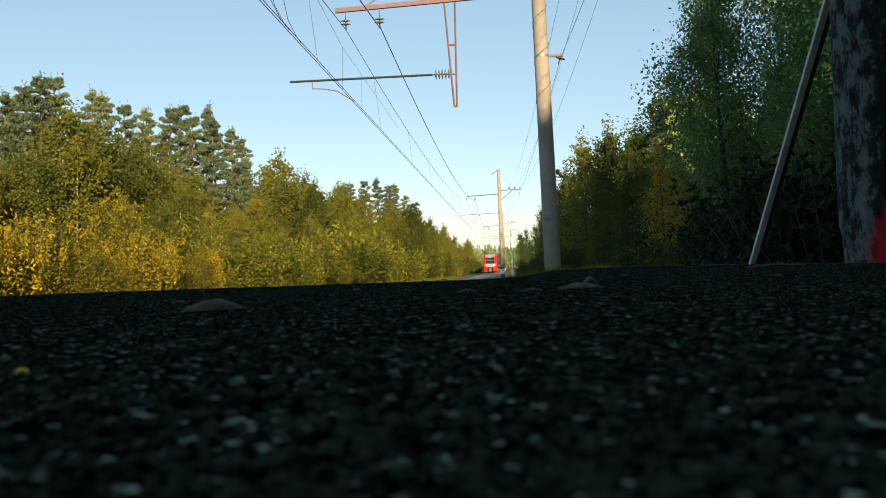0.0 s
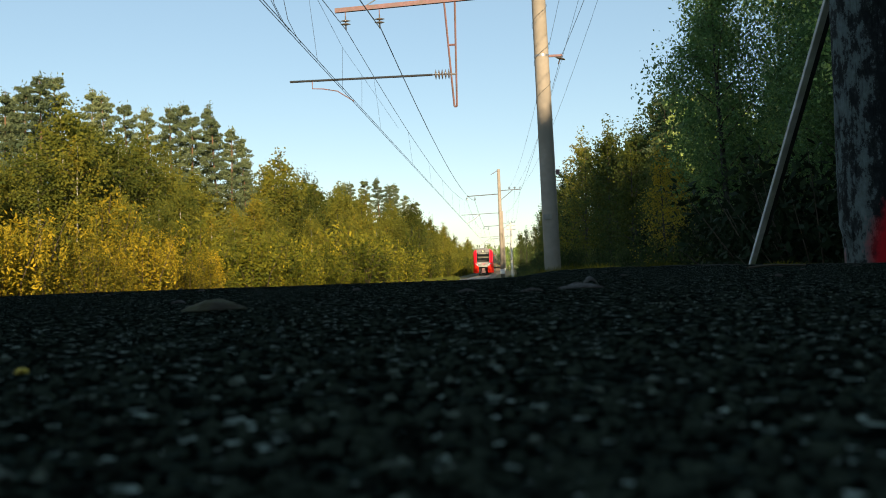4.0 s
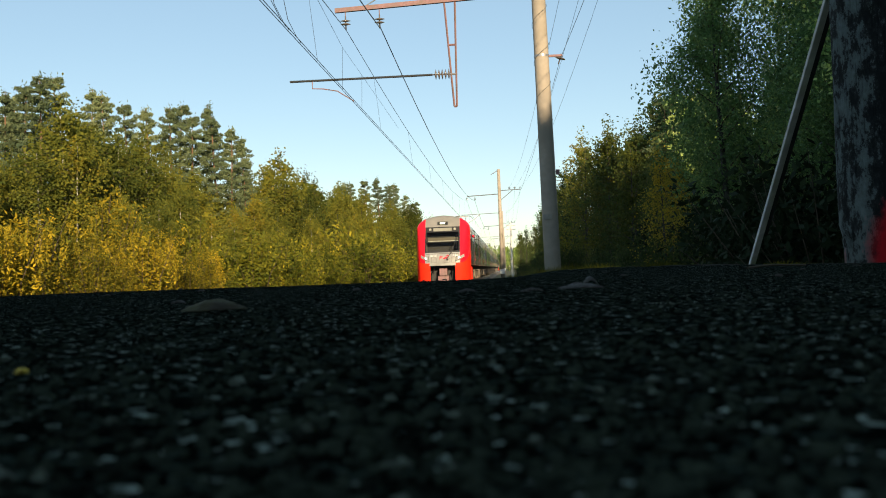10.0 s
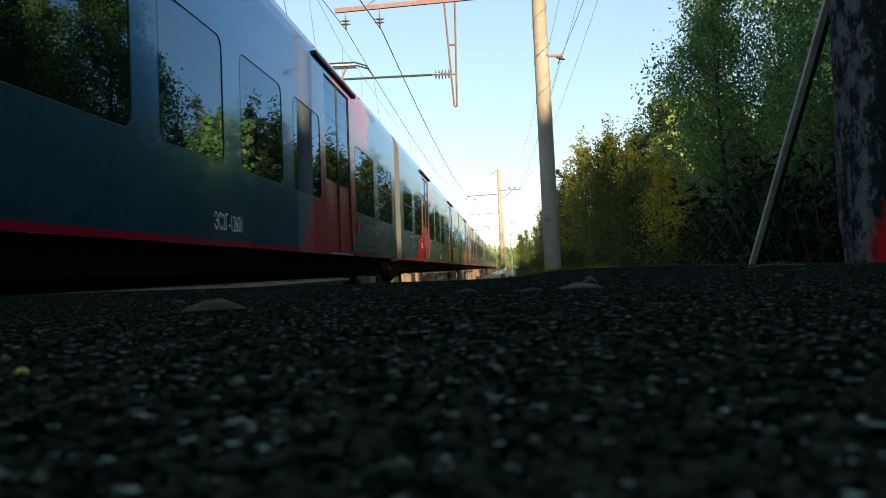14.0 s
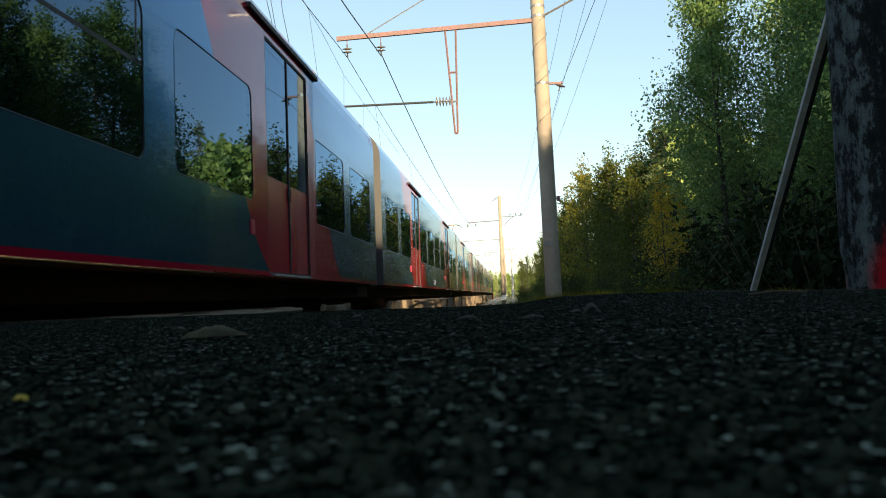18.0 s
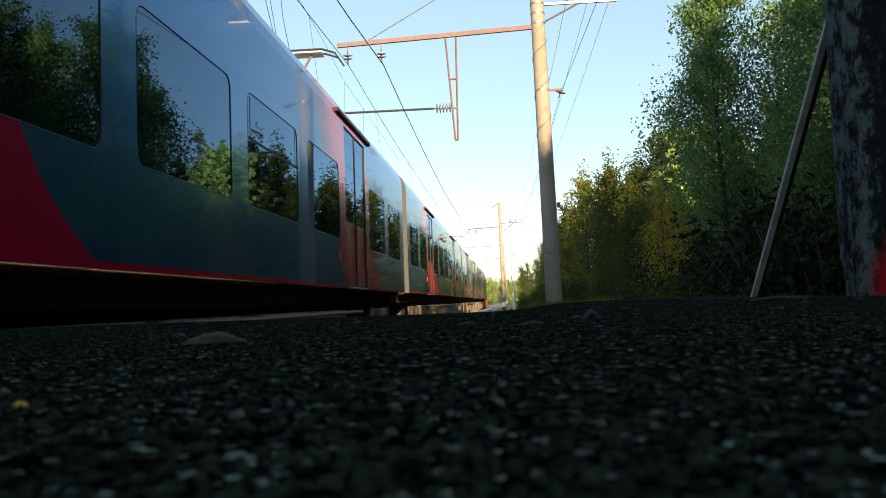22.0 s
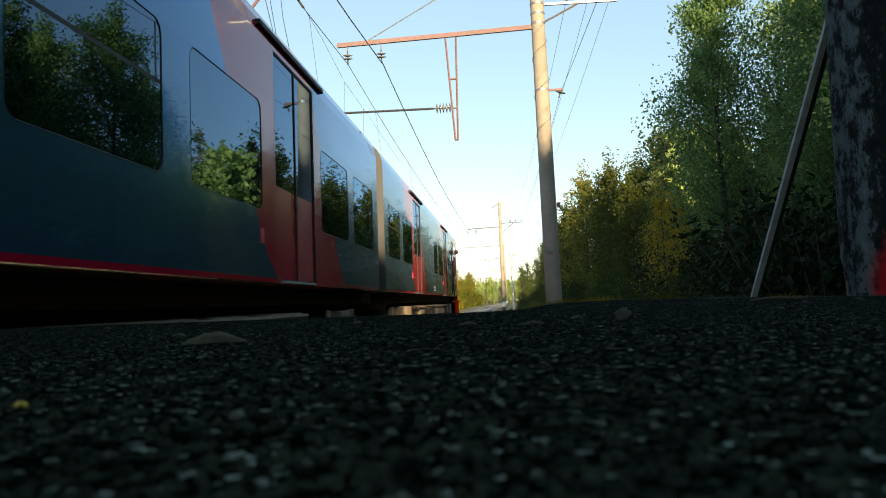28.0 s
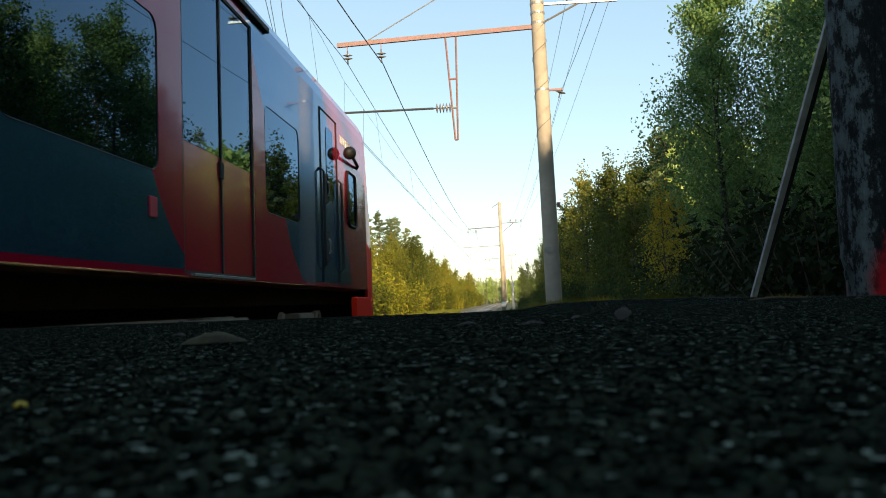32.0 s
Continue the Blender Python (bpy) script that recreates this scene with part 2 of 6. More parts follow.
def post_material():
    """A weathered wooden post: thin flaking whitewash over grey wood, long cracks, shade painted on its +X side, a red
    patch low on that side.
    """
    m = bpy.data.materials.new("flaking_whitewash")
    m.use_nodes = True
    nt = m.node_tree
    b = nt.nodes["Principled BSDF"]
    tc = nt.nodes.new("ShaderNodeTexCoord")
    def field(scale, stretch, detail, rough):
        mp = nt.nodes.new("ShaderNodeMapping")
        mp.inputs["Scale"].default_value = (1, 1, stretch)
        nt.links.new(tc.outputs["Object"], mp.inputs["Vector"])
        t = nt.nodes.new("ShaderNodeTexNoise")
        t.inputs["Scale"].default_value, t.inputs["Detail"].default_value, t.inputs["Roughness"].default_value = scale, detail, rough
        nt.links.new(mp.outputs[0], t.inputs["Vector"])
        return t

    n = field(24, 0.5, 10, 0.75)
    crack = field(70, 0.07, 5, 0.6)
    r = nt.nodes.new("ShaderNodeValToRGB")
    e = r.color_ramp.elements
    e[0].position, e[0].color = 0.38, (0.014, 0.016, 0.017, 1)
    e[1].position, e[1].color = 0.66, (0.17, 0.205, 0.205, 1)
    x = e.new(0.47)
    x.color = (0.030, 0.033, 0.034, 1)
    x = e.new(0.50)
    x.color = (0.105, 0.125, 0.125, 1)
    # shade painted in: darker towards +X, the side turned from the open sky
    where = nt.nodes.new("ShaderNodeSeparateXYZ")
    nt.links.new(tc.outputs["Object"], where.inputs[0])
    bare = nt.nodes.new("ShaderNodeMapRange")
    bare.inputs["From Min"].default_value, bare.inputs["From Max"].default_value, bare.inputs["To Max"].default_value = 1.375, 1.425, 0.13
    nt.links.new(where.outputs["X"], bare.inputs["Value"])
    left = nt.nodes.new("ShaderNodeMath")
    left.operation = "SUBTRACT"
    nt.links.new(n.outputs["Fac"], left.inputs[0])
    nt.links.new(bare.outputs[0], left.inputs[1])
    nt.links.new(left.outputs[0], r.inputs["Fac"])
    dark = nt.nodes.new("ShaderNodeMapRange")
    dark.inputs["From Min"].default_value, dark.inputs["From Max"].default_value, dark.inputs["To Min"].default_value = 0.32, 0.44, 0.45
    nt.links.new(crack.outputs["Fac"], dark.inputs["Value"])
    wood = nt.nodes.new("ShaderNodeMix")
    wood.data_type, wood.blend_type = "RGBA", "MULTIPLY"
    wood.inputs["Factor"].default_value = 1.0
    nt.links.new(r.outputs["Color"], wood.inputs["A"])
    nt.links.new(dark.outputs[0], wood.inputs["B"])
    sep = nt.nodes.new("ShaderNodeSeparateXYZ")
    nt.links.new(tc.outputs["Object"], sep.inputs[0])
    side = nt.nodes.new("ShaderNodeMapRange")
    side.inputs["From Min"].default_value, side.inputs["From Max"].default_value = 1.31, 1.43
    low = nt.nodes.new("ShaderNodeMapRange")
    low.inputs["From Min"].default_value, low.inputs["From Max"].default_value = 0.36, 0.05
    nt.links.new(sep.outputs["X"], side.inputs["Value"])
    nt.links.new(sep.outputs["Z"], low.inputs["Value"])
    mul = nt.nodes.new("ShaderNodeMath")
    mul.operation = "MULTIPLY"
    nt.links.new(side.outputs[0], mul.inputs[0])
    nt.links.new(low.outputs[0], mul.inputs[1])
    add = nt.nodes.new("ShaderNodeMath")
    add.operation = "ADD"
    nt.links.new(mul.outputs[0], add.inputs[0])
    nt.links.new(n.outputs["Fac"], add.inputs[1])
    cut = nt.nodes.new("ShaderNodeMapRange")
    cut.inputs["From Min"].default_value, cut.inputs["From Max"].default_value = 0.85, 1.25
    nt.links.new(add.outputs[0], cut.inputs["Value"])
    mix = nt.nodes.new("ShaderNodeMix")
    mix.data_type = "RGBA"
    nt.links.new(cut.outputs[0], mix.inputs["Factor"])
    nt.links.new(wood.outputs["Result"], mix.inputs["A"])
    mix.inputs["B"].default_value = (0.50, 0.012, 0.02, 1)
    nt.links.new(mix.outputs["Result"], b.inputs["Base Color"])
    b.inputs["Roughness"].default_value = 0.95
    b.inputs["Specular IOR Level"].default_value = 0.2
    bp = nt.nodes.new("ShaderNodeBump")
    bp.inputs["Strength"].default_value, bp.inputs["Distance"].default_value = 0.9, 0.012
    nt.links.new(n.outputs["Fac"], bp.inputs["Height"])
    nt.links.new(bp.outputs["Normal"], b.inputs["Normal"])
    return m


MAT = {
    "asphalt": asphalt_material(),
    # chips darkened like the asphalt, for the shade they lie in
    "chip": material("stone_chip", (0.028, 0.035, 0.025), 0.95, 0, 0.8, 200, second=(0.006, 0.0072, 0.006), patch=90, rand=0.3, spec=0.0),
    "pale_chip": material("pale_stone_chip", (0.085, 0.098, 0.075), 0.9, 0, 0.5, 150, spec=0.1),
    "kerb": material("kerb_concrete", (0.045, 0.043, 0.038), 0.95, 0, 0.4, 20, 0.5, 60, second=(0.018, 0.017, 0.015), spec=0.0),
    "soil": material("soil_and_dry_grass", (0.10, 0.09, 0.04), 0.95, 0, 0.5, 0.8, 0.6, 6, second=(0.06, 0.075, 0.02), patch=0.15),
    "ballast": material("ballast_stone", (0.22, 0.19, 0.16), 0.9, 0, 0.6, 14, 1.0, 22, second=(0.15, 0.11, 0.08)),
    "rail": material("rail_steel", (0.30, 0.22, 0.17), 0.35, 0.7, 0.3, 20),
    "sleeper": material("sleeper_concrete", (0.30, 0.28, 0.25), 0.9, 0, 0.3, 10),
    "concrete": material("mast_concrete", (0.33, 0.285, 0.235), 0.85, 0, 0.16, 9, 0.35, 30, second=(0.26, 0.225, 0.18), patch=0.9),
    "steel": material("galvanised_steel", (0.30, 0.30, 0.31), 0.45, 0.6, 0.3, 25),
    "rust": material("red_oxide_steel", (0.22, 0.125, 0.13), 0.7, 0.1, 0.4, 18, second=(0.18, 0.12, 0.11), patch=3),
    "wire": material("dark_wire", (0.05, 0.055, 0.06), 0.5, 0.5, 0.2, 10),
    "porcelain": material("insulator_porcelain", (0.12, 0.11, 0.11), 0.2, 0, 0.2, 12, coat=0.5),
    "post": post_material(),
    "brace": material("grey_plank", (0.66, 0.65, 0.63), 0.85, 0, 0.35, 30, 0.4, 80, second=(0.5, 0.48, 0.45), patch=6),
    # near-black colour for the shaded face of the strut
    "strut_shade": material("strut_shade", (0.022, 0.025, 0.032), 0.9, 0, 0.4, 30, 0.4, 80),
    "bark": material("pine_bark", (0.20, 0.12, 0.07), 0.95, 0, 0.5, 6, 0.8, 14),
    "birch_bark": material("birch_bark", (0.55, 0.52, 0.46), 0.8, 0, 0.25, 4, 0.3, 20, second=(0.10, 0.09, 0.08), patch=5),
    # copy of the birch bark with forest shade put into its colour
    "shaded_bark": material("shaded_birch_bark", (0.06, 0.057, 0.05), 0.85, 0, 0.3, 4, 0.3, 20, second=(0.015, 0.013, 0.012), patch=4),
    "frame_dust": material("dusty_dark_underframe", (0.075, 0.058, 0.042), 0.9, 0, 0.4, 5, spec=0.1),
    "twig": material("thin_twigs", (0.07, 0.05, 0.032), 0.9, 0, 0.4, 6),
    "pine": leaf_material("pine_needles", ((0.050, 0.080, 0.046), (0.125, 0.160, 0.080), (0.23, 0.25, 0.115)), 0.7, 0.15, 0.15),
    "birch_autumn": leaf_material("turning_birch_leaves", ((0.024, 0.042, 0.010), (0.085, 0.105, 0.020), (0.165, 0.160, 0.022), (0.29, 0.20, 0.02)), 0.6, 0.3, 0.2, clumped=0.4),
    "birch_green": leaf_material("green_birch_leaves", ((0.024, 0.050, 0.018), (0.060, 0.088, 0.026), (0.17, 0.16, 0.036)), 0.6, 0.4, 0.25),
    # birch leaf copy for shaded crowns, upper tones lifted for sky light
    "birch_shade": leaf_material("shaded_birch_leaves", ((0.014, 0.046, 0.018), (0.140, 0.250, 0.080), (0.56, 0.62, 0.17)), 0.65, 0.45, 0.15, 0.45, 0.3),
    "gold": leaf_material("golden_birch_leaves", ((0.08, 0.11, 0.02), (0.28, 0.23, 0.03), (0.55, 0.33, 0.03)), 0.7, 0.4, 0.15),
    "willow": leaf_material("golden_willow_leaves", ((0.018, 0.028, 0.005), (0.11, 0.11, 0.012), (0.30, 0.22, 0.016), (0.52, 0.35, 0.022)), 0.65, 0.2, 0.2, clumped=0.35),
    "osier": leaf_material("yellowing_willow_leaves", ((0.014, 0.026, 0.005), (0.060, 0.078, 0.010), (0.15, 0.145, 0.015), (0.36, 0.28, 0.022)), 0.6, 0.2, 0.25, clumped=0.35),
    # near-black leaf tones carry the deep shade at the forest's foot
    "undergrowth": leaf_material("shade_dark_undergrowth_leaves", ((0.008, 0.017, 0.008), (0.018, 0.030, 0.013), (0.035, 0.050, 0.018)), 0.7, 0.15, 0.25),
    "grass": leaf_material("grass_blades", ((0.07, 0.11, 0.022), (0.13, 0.15, 0.025), (0.21, 0.17, 0.05)), 0.8, 0.4, 0.2),
    "dry_leaf": material("dry_leaf", (0.020, 0.011, 0.005), 0.7, 0, 0.4, 60, 0.3, 120),
    "green_leaf": material("fading_green_leaf", (0.050, 0.046, 0.014), 0.9, 0, 0.5, 60, 0.3, 120, second=(0.025, 0.018, 0.008), patch=40),
    "dark_leaf": material("dark_curled_leaf", (0.035, 0.028, 0.022), 0.8, 0, 0.4, 60),
    "petal": material("yellow_leaf_scrap", (0.60, 0.42, 0.03), 0.6, 0, 0.25, 60),
    "red": material("train_red_paint", (0.97, 0.010, 0.026), 0.35, 0, 0.08, 1.3, coat=0.25, spec=0.15),
    "door_red": material("glossy_red_door_paint", (0.50, 0.006, 0.040), 0.2, 0.15, 0.1, 1.3, coat=0.42, spec=0.2),
    "orange": material("train_orange_red_paint", (1.0, 0.030, 0.010), 0.6, 0, 0.03, 1.3, spec=0.1),
    "silver": material("train_silver_paint", (0.27, 0.27, 0.265), 0.4, 0.1, 0.15, 2.0, coat=0.5, second=(0.20, 0.195, 0.19)),
    "end_wall": material("coach_end_paint", (0.055, 0.056, 0.06), 0.6, 0, 0.15, 2.0),
    "visor": material("train_grey_roof", (0.22, 0.21, 0.19), 0.5, 0, 0.2, 2.5, coat=0.2),
    "roof": material("coach_roof_grey", (0.30, 0.31, 0.32), 0.5, 0.1, 0.2, 1.5, second=(0.24, 0.24, 0.23)),
    "black": material("black_rubber", (0.012, 0.012, 0.013), 0.6, 0, 0.3, 10),
    "under": material("undergear_grey_dust", (0.19, 0.15, 0.11), 0.8, 0.1, 0.5, 5, 0.4, 20, second=(0.20, 0.15, 0.11)),
    "blind": material("beige_sun_blind", (0.24, 0.215, 0.17), 0.8, 0, 0.08, 8),
    "wheel": material("wheel_steel", (0.16, 0.12, 0.10), 0.5, 0.6, 0.3, 8),
    "inside": material("coach_lining", (0.40, 0.38, 0.34), 0.8, 0, 0.1, 3),
    "screen": material("display_board", (0.24, 0.235, 0.195), 0.5, 0, 0.1, 20),
    "white": material("white_lettering", (0.80, 0.80, 0.78), 0.6, 0, 0.05, 10),
    "logo": material("red_lettering", (0.60, 0.02, 0.05), 0.5, 0, 0.1, 10),
    "lamp_glass": material("headlamp_lens", (0.42, 0.42, 0.40), 0.08, 0.3, 0.2, 30, coat=1.0),
    "glow": glowing("headlamp_glow", (1.0, 0.97, 0.85), 4.0),
    "soft_glow": glowing("top_lamp_glow", (0.80, 0.85, 0.58), 0.55),
    "cabin_light": glowing("cabin_light", (1.0, 0.80, 0.45), 22.0),
    "glass": tinted_glass("tinted_glass", (0.07, 0.075, 0.08)),
    "windscreen": tinted_glass("windscreen_glass", (0.62, 0.63, 0.60), 1.22, (1, 1, 1)),
}


# ---- building helpers ----
def shape(name, verts, faces, mat, parent=None, label="", smooth=False):
    me = bpy.data.meshes.new(name)
    me.from_pydata([tuple(v) for v in verts], [], [tuple(f) for f in faces])
    me.validate()
    me.update()
    if smooth:
        me.polygons.foreach_set("use_smooth", [True] * len(me.polygons))
    me.materials.append(MAT[mat] if isinstance(mat, str) else mat)
    ob = new(name, me)
    if parent is not None:
        ob.parent = parent
    if label:
        ob["label"] = label
    return ob


def part(name, bm, mat, parent, label="", smooth=False):
    me = bpy.data.meshes.new(name)
    bmesh.ops.recalc_face_normals(bm, faces=bm.faces)
    bm.to_mesh(me)
    bm.free()
    if smooth:
        me.polygons.foreach_set("use_smooth", [True] * len(me.polygons))
    me.materials.append(MAT[mat] if isinstance(mat, str) else mat)
    ob = new(name, me)
    if parent is not None:
        ob.parent = parent
    if label:
        ob["label"] = label
    return ob


def block(x0, x1, y0, y1, z0, z1, bevel=0.0, bm=None):
    made = bmesh.new()
    bmesh.ops.create_cube(made, size=1.0)
    for v in made.verts:
        v.co = Vector((x0 + (v.co.x + 0.5) * (x1 - x0), y0 + (v.co.y + 0.5) * (y1 - y0), z0 + (v.co.z + 0.5) * (z1 - z0)))
    if bevel:
        bmesh.ops.bevel(made, geom=list(made.edges), offset=bevel, segments=2, affect="EDGES", profile=0.5)
    if bm is None:
        return made
    me = bpy.data.meshes.new("tmp")
    made.to_mesh(me)
    made.free()
    bm.from_mesh(me)
    bpy.data.meshes.remove(me)
    return bm


def tube(points, radii, n=6, caps=True):
    """Vertices and faces of a round bar along points."""
    pts = [Vector(p) for p in points]
    if not isinstance(radii, (list, tuple)):
        radii = [radii] * len(pts)
    verts, faces = [], []
    for i, p in enumerate(pts):
        d = (pts[min(i + 1, len(pts) - 1)] - pts[max(i - 1, 0)]).normalized()
        a = d.cross(Vector((0, 0, 1)))
        if a.length < 0.05:
            a = d.cross(Vector((1, 0, 0)))
        a.normalize()
        c = d.cross(a)
        for k in range(n):
            t = 2 * math.pi * k / n
            verts.append(p + (a * math.cos(t) + c * math.sin(t)) * radii[i])
    for i in range(len(pts) - 1):
        for k in range(n):
            faces.append((i * n + k, i * n + (k + 1) % n, (i + 1) * n + (k + 1) % n, (i + 1) * n + k))
    if caps:
        faces.append(tuple(range(n - 1, -1, -1)))
        faces.append(tuple((len(pts) - 1) * n + k for k in range(n)))
    return verts, faces


def joined(pieces):
    verts, faces = [], []
    for v, f in pieces:
        o = len(verts)
        verts += v
        faces += [tuple(i + o for i in q) for q in f]
    return verts, faces


def rounded(y0, y1, z0, z1, r, n=4):
    """Corner points of a rounded rectangle in the plane (y, z), counter-clockwise."""
    out = []
    for cy, cz, a0 in ((y1 - r, z0 + r, -90), (y1 - r, z1 - r, 0), (y0 + r, z1 - r, 90), (y0 + r, z0 + r, 180)):
        for k in range(n + 1):
            a = radians(a0 + 90 * k / n)
            out.append((cy + r * math.cos(a), cz + r * math.sin(a)))
    return out


# ---- ground, platform, track ----
TRACK_X, RAIL_Z, GROUND_Z = -4.08, -1.1, -1.5
EDGE, BACK, PLAT_END = -2.15, 1.3, 30.0


def plat_z(x, y):
    """The platform falls away slightly towards its far end, more so on the track side."""
    left = -0.022 * max(0.0, y - 2.2)
    right = -0.0003 * max(0.0, y - 4.0) ** 2
    k = min(1.0, max(0.0, (x + 1.2) / 2.3))
    near = min(1.0, max(0.0, (y - 0.4) / 2.0))
    wob = 0.0035 * near * noise.noise(Vector((x * 1.7, y * 0.9, 0))) + 0.0012 * noise.noise(Vector((x * 9, y * 9, 3)))
    return left * (1 - k) + right * k + wob


def make_ground():
    r = 3000
    ax = [-r, -600, -160, -60, -30, -14, -8, 0, 3, 8, 20, 60, 160, 600, r]
    ay = [-r, -600, -150, -40, 0, 40, 100, 200, 400, 700, r]
    verts = [(x, y, GROUND_Z + (0.15 * noise.noise(Vector((x * 0.11, y * 0.09, 1))) if abs(x) < 100 else 0)) for y in ay for x in ax]
    faces = [(j * len(ax) + i, j * len(ax) + i + 1, (j + 1) * len(ax) + i + 1, (j + 1) * len(ax) + i) for j in range(len(ay) - 1) for i in range(len(ax) - 1)]
    tagged(shape("ground", verts, faces, "soil"), "dry grass and bare soil along the railway", "ground", kind="structure")


def make_platform():
    xs = [EDGE + 0.28 + (BACK - 0.1 - EDGE - 0.28) * i / 60 for i in range(61)]
    ys, y = [], -14.0
    while y < PLAT_END:
        ys.append(y)
        y += 0.02 + 0.03 * abs(y) if -1 < y < 6 else 0.4
    ys.append(PLAT_END)
    nx = len(xs)
    verts = [(x, yy, plat_z(x, yy)) for yy in ys for x in xs]
    faces = [(j * nx + i, j * nx + i + 1, (j + 1) * nx + i + 1, (j + 1) * nx + i) for j in range(len(ys) - 1) for i in range(nx - 1)]
    plat = tagged(shape("platform", verts, faces, "asphalt", smooth=True), "old coarse asphalt platform with shade put into its dark colour", "platform", kind="structure")
    # retaining wall and end wall under the surface
    sec = []
    for yy in (-14.0, 2.2, 6.0, 10.0, 15.0, 20.0, 25.0, PLAT_END):
        sec.append([(EDGE + 0.12, yy, GROUND_Z - 0.3)] + [(x, yy, plat_z(x, yy) - 0.13) for x in (EDGE + 0.12, -1.2, 1.1, BACK - 0.03)] + [(BACK - 0.03, yy, GROUND_Z - 0.3)])
    verts = [p for s in sec for p in s]
    faces = [(j * 6 + k, (j + 1) * 6 + k, (j + 1) * 6 + k + 1, j * 6 + k + 1) for j in range(len(sec) - 1) for k in range(5)]
    faces += [(0, 1, 2, 3, 4, 5), tuple(range(len(verts) - 1, len(verts) - 7, -1))]
    shape("platform_base", verts, faces, "kerb", plat, "stained concrete platform wall")
    # edge slabs on the track side, narrow kerb at the back
    rng = random.Random(5)
    for x0, x1, step, nm in ((EDGE, EDGE + 0.275, 1.5, "edge_slab"), (BACK - 0.095, BACK, 1.0, "kerb_stone")):
        yy = -13.0
        while yy < PLAT_END - step:
            xm = (x0 + x1) / 2
            z0, z1 = plat_z(xm, yy), plat_z(xm, yy + step)
            bm = block(x0, x1, yy + 0.004, yy + step - 0.004, -0.14, 0.002, 0.008)
            lift = rng.uniform(-0.003, 0.003) if yy > 2 else -0.001
            for v in bm.verts:
                k = (v.co.y - yy) / step
                v.co.z += z0 + (z1 - z0) * k + lift
            part(nm, bm, "kerb", plat)
            yy += step
    # loose chips standing proud of the tar
    base = [(1, 0, 0), (0, 1, 0), (-1, 0, 0), (0, -1, 0), (0, 0, 1), (0, 0, -1)]
    tri = [(0, 1, 4), (1, 2, 4), (2, 3, 4), (3, 0, 4), (1, 0, 5), (2, 1, 5), (3, 2, 5), (0, 3, 5)]
    for seed, count, mat, label in ((3, 17000, "chip", "stone chips in worn asphalt, darkened for the shade"), (4, 380, "pale_chip", "scattered pale stone chips in worn asphalt")):
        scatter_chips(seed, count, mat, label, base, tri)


def scatter_chips(seed, count, mat, label, base, tri):
    rs = np.random.RandomState(seed)
    verts, faces = [], []
    for i in range(count):
        d = 0.07 + 2.6 * rs.rand() ** 1.6
        a = radians(rs.uniform(-36, 36)) + radians(YAW)
        x, y = -d * math.sin(a), d * math.cos(a)
        s = rs.uniform(0.0007, 0.0021) * (1 + 0.6 * (rs.rand() < 0.12))
        turn = Euler(rs.uniform(0, 6, 3)).to_matrix()
        o = len(verts)
        z = plat_z(x, y) + s * 0.1
        k = rs.uniform(0.6, 1.3, 6)
        for n, b in enumerate(base):
            v = turn @ Vector(b) * s * float(k[n])
            verts.append((x + v.x, y + v.y, z + v.z * 0.75))
        faces += [tuple(t + o for t in f) for f in tri]
    tagged(shape("stone_chips", verts, faces, mat), label, "gravel", kind="stuff")


def make_track():
    y0, y1 = -120.0, 420.0
    sec = [(-2.6, GROUND_Z - 0.02), (-1.55, -1.29), (1.55, -1.29), (2.1, GROUND_Z - 0.02)]
    ys = [y0 + (y1 - y0) * i / 60 for i in range(61)]
    verts = [(TRACK_X + x, y, z + 0.02 * noise.noise(Vector((x, y, 0)))) for y in ys for x, z in sec]
    faces = [(j * 4 + k, j * 4 + k + 1, (j + 1) * 4 + k + 1, (j + 1) * 4 + k) for j in range(60) for k in range(3)]
    bed = tagged(shape("track_bed", verts, faces, "ballast"), "brownish crushed stone ballast bed", "track bed", kind="structure")
    prof = [(-0.075, -0.18), (0.075, -0.18), (0.075, -0.165), (0.012, -0.14), (0.012, -0.045), (0.036, -0.03), (0.036, 0), (-0.036, 0), (-0.036, -0.03), (-0.012, -0.045), (-0.012, -0.14), (-0.075, -0.165)]
    for side in (-0.797, 0.797):
        n = len(prof)
        verts = [(TRACK_X + side + x, y, RAIL_Z + z) for y in (y0, y1) for x, z in prof]
        faces = [(k, (k + 1) % n, n + (k + 1) % n, n + k) for k in range(n)]
        shape("rail", verts, faces, "rail", bed, "worn steel rail")
    bm = block(TRACK_X - 1.35, TRACK_X + 1.35, -0.13, 0.13, -1.45, -1.27, 0.02)
    first = part("sleeper", bm, "sleeper", bed)
    first.location.y = -18
    for i in range(1, 300):
        ob = new("sleeper", first.data)
        ob.parent = bed
        ob.location.y = -18 + i * 0.6


make_ground()
make_platform()
make_track()


# ---- overhead line ----
MAST_Y, SPAN = 23.73, 68.3
CONTACT_Z, CARRY_Z, WIRE_X = 4.74, 6.78, -4.08


def insulator(parent, at, down, n, label):
    pieces = []
    at, down = Vector(at), Vector(down).normalized()
    for i in range(n):
        p = at + down * (0.09 * i)
        pieces.append(tube([p, p + down * 0.03, p + down * 0.055], [0.05, 0.15, 0.045], 12))
    pieces.append(tube([at - down * 0.1, at + down * (0.09 * n + 0.1)], 0.02, 6))
    v, f = joined(pieces)
    shape("insulator", v, f, "porcelain", parent, label, True)


def bar(name, a, b, r, mat, parent, n=6, label=""):
    v, f = tube([a, b], r, n)
    return shape(name, v, f, mat, parent, label)


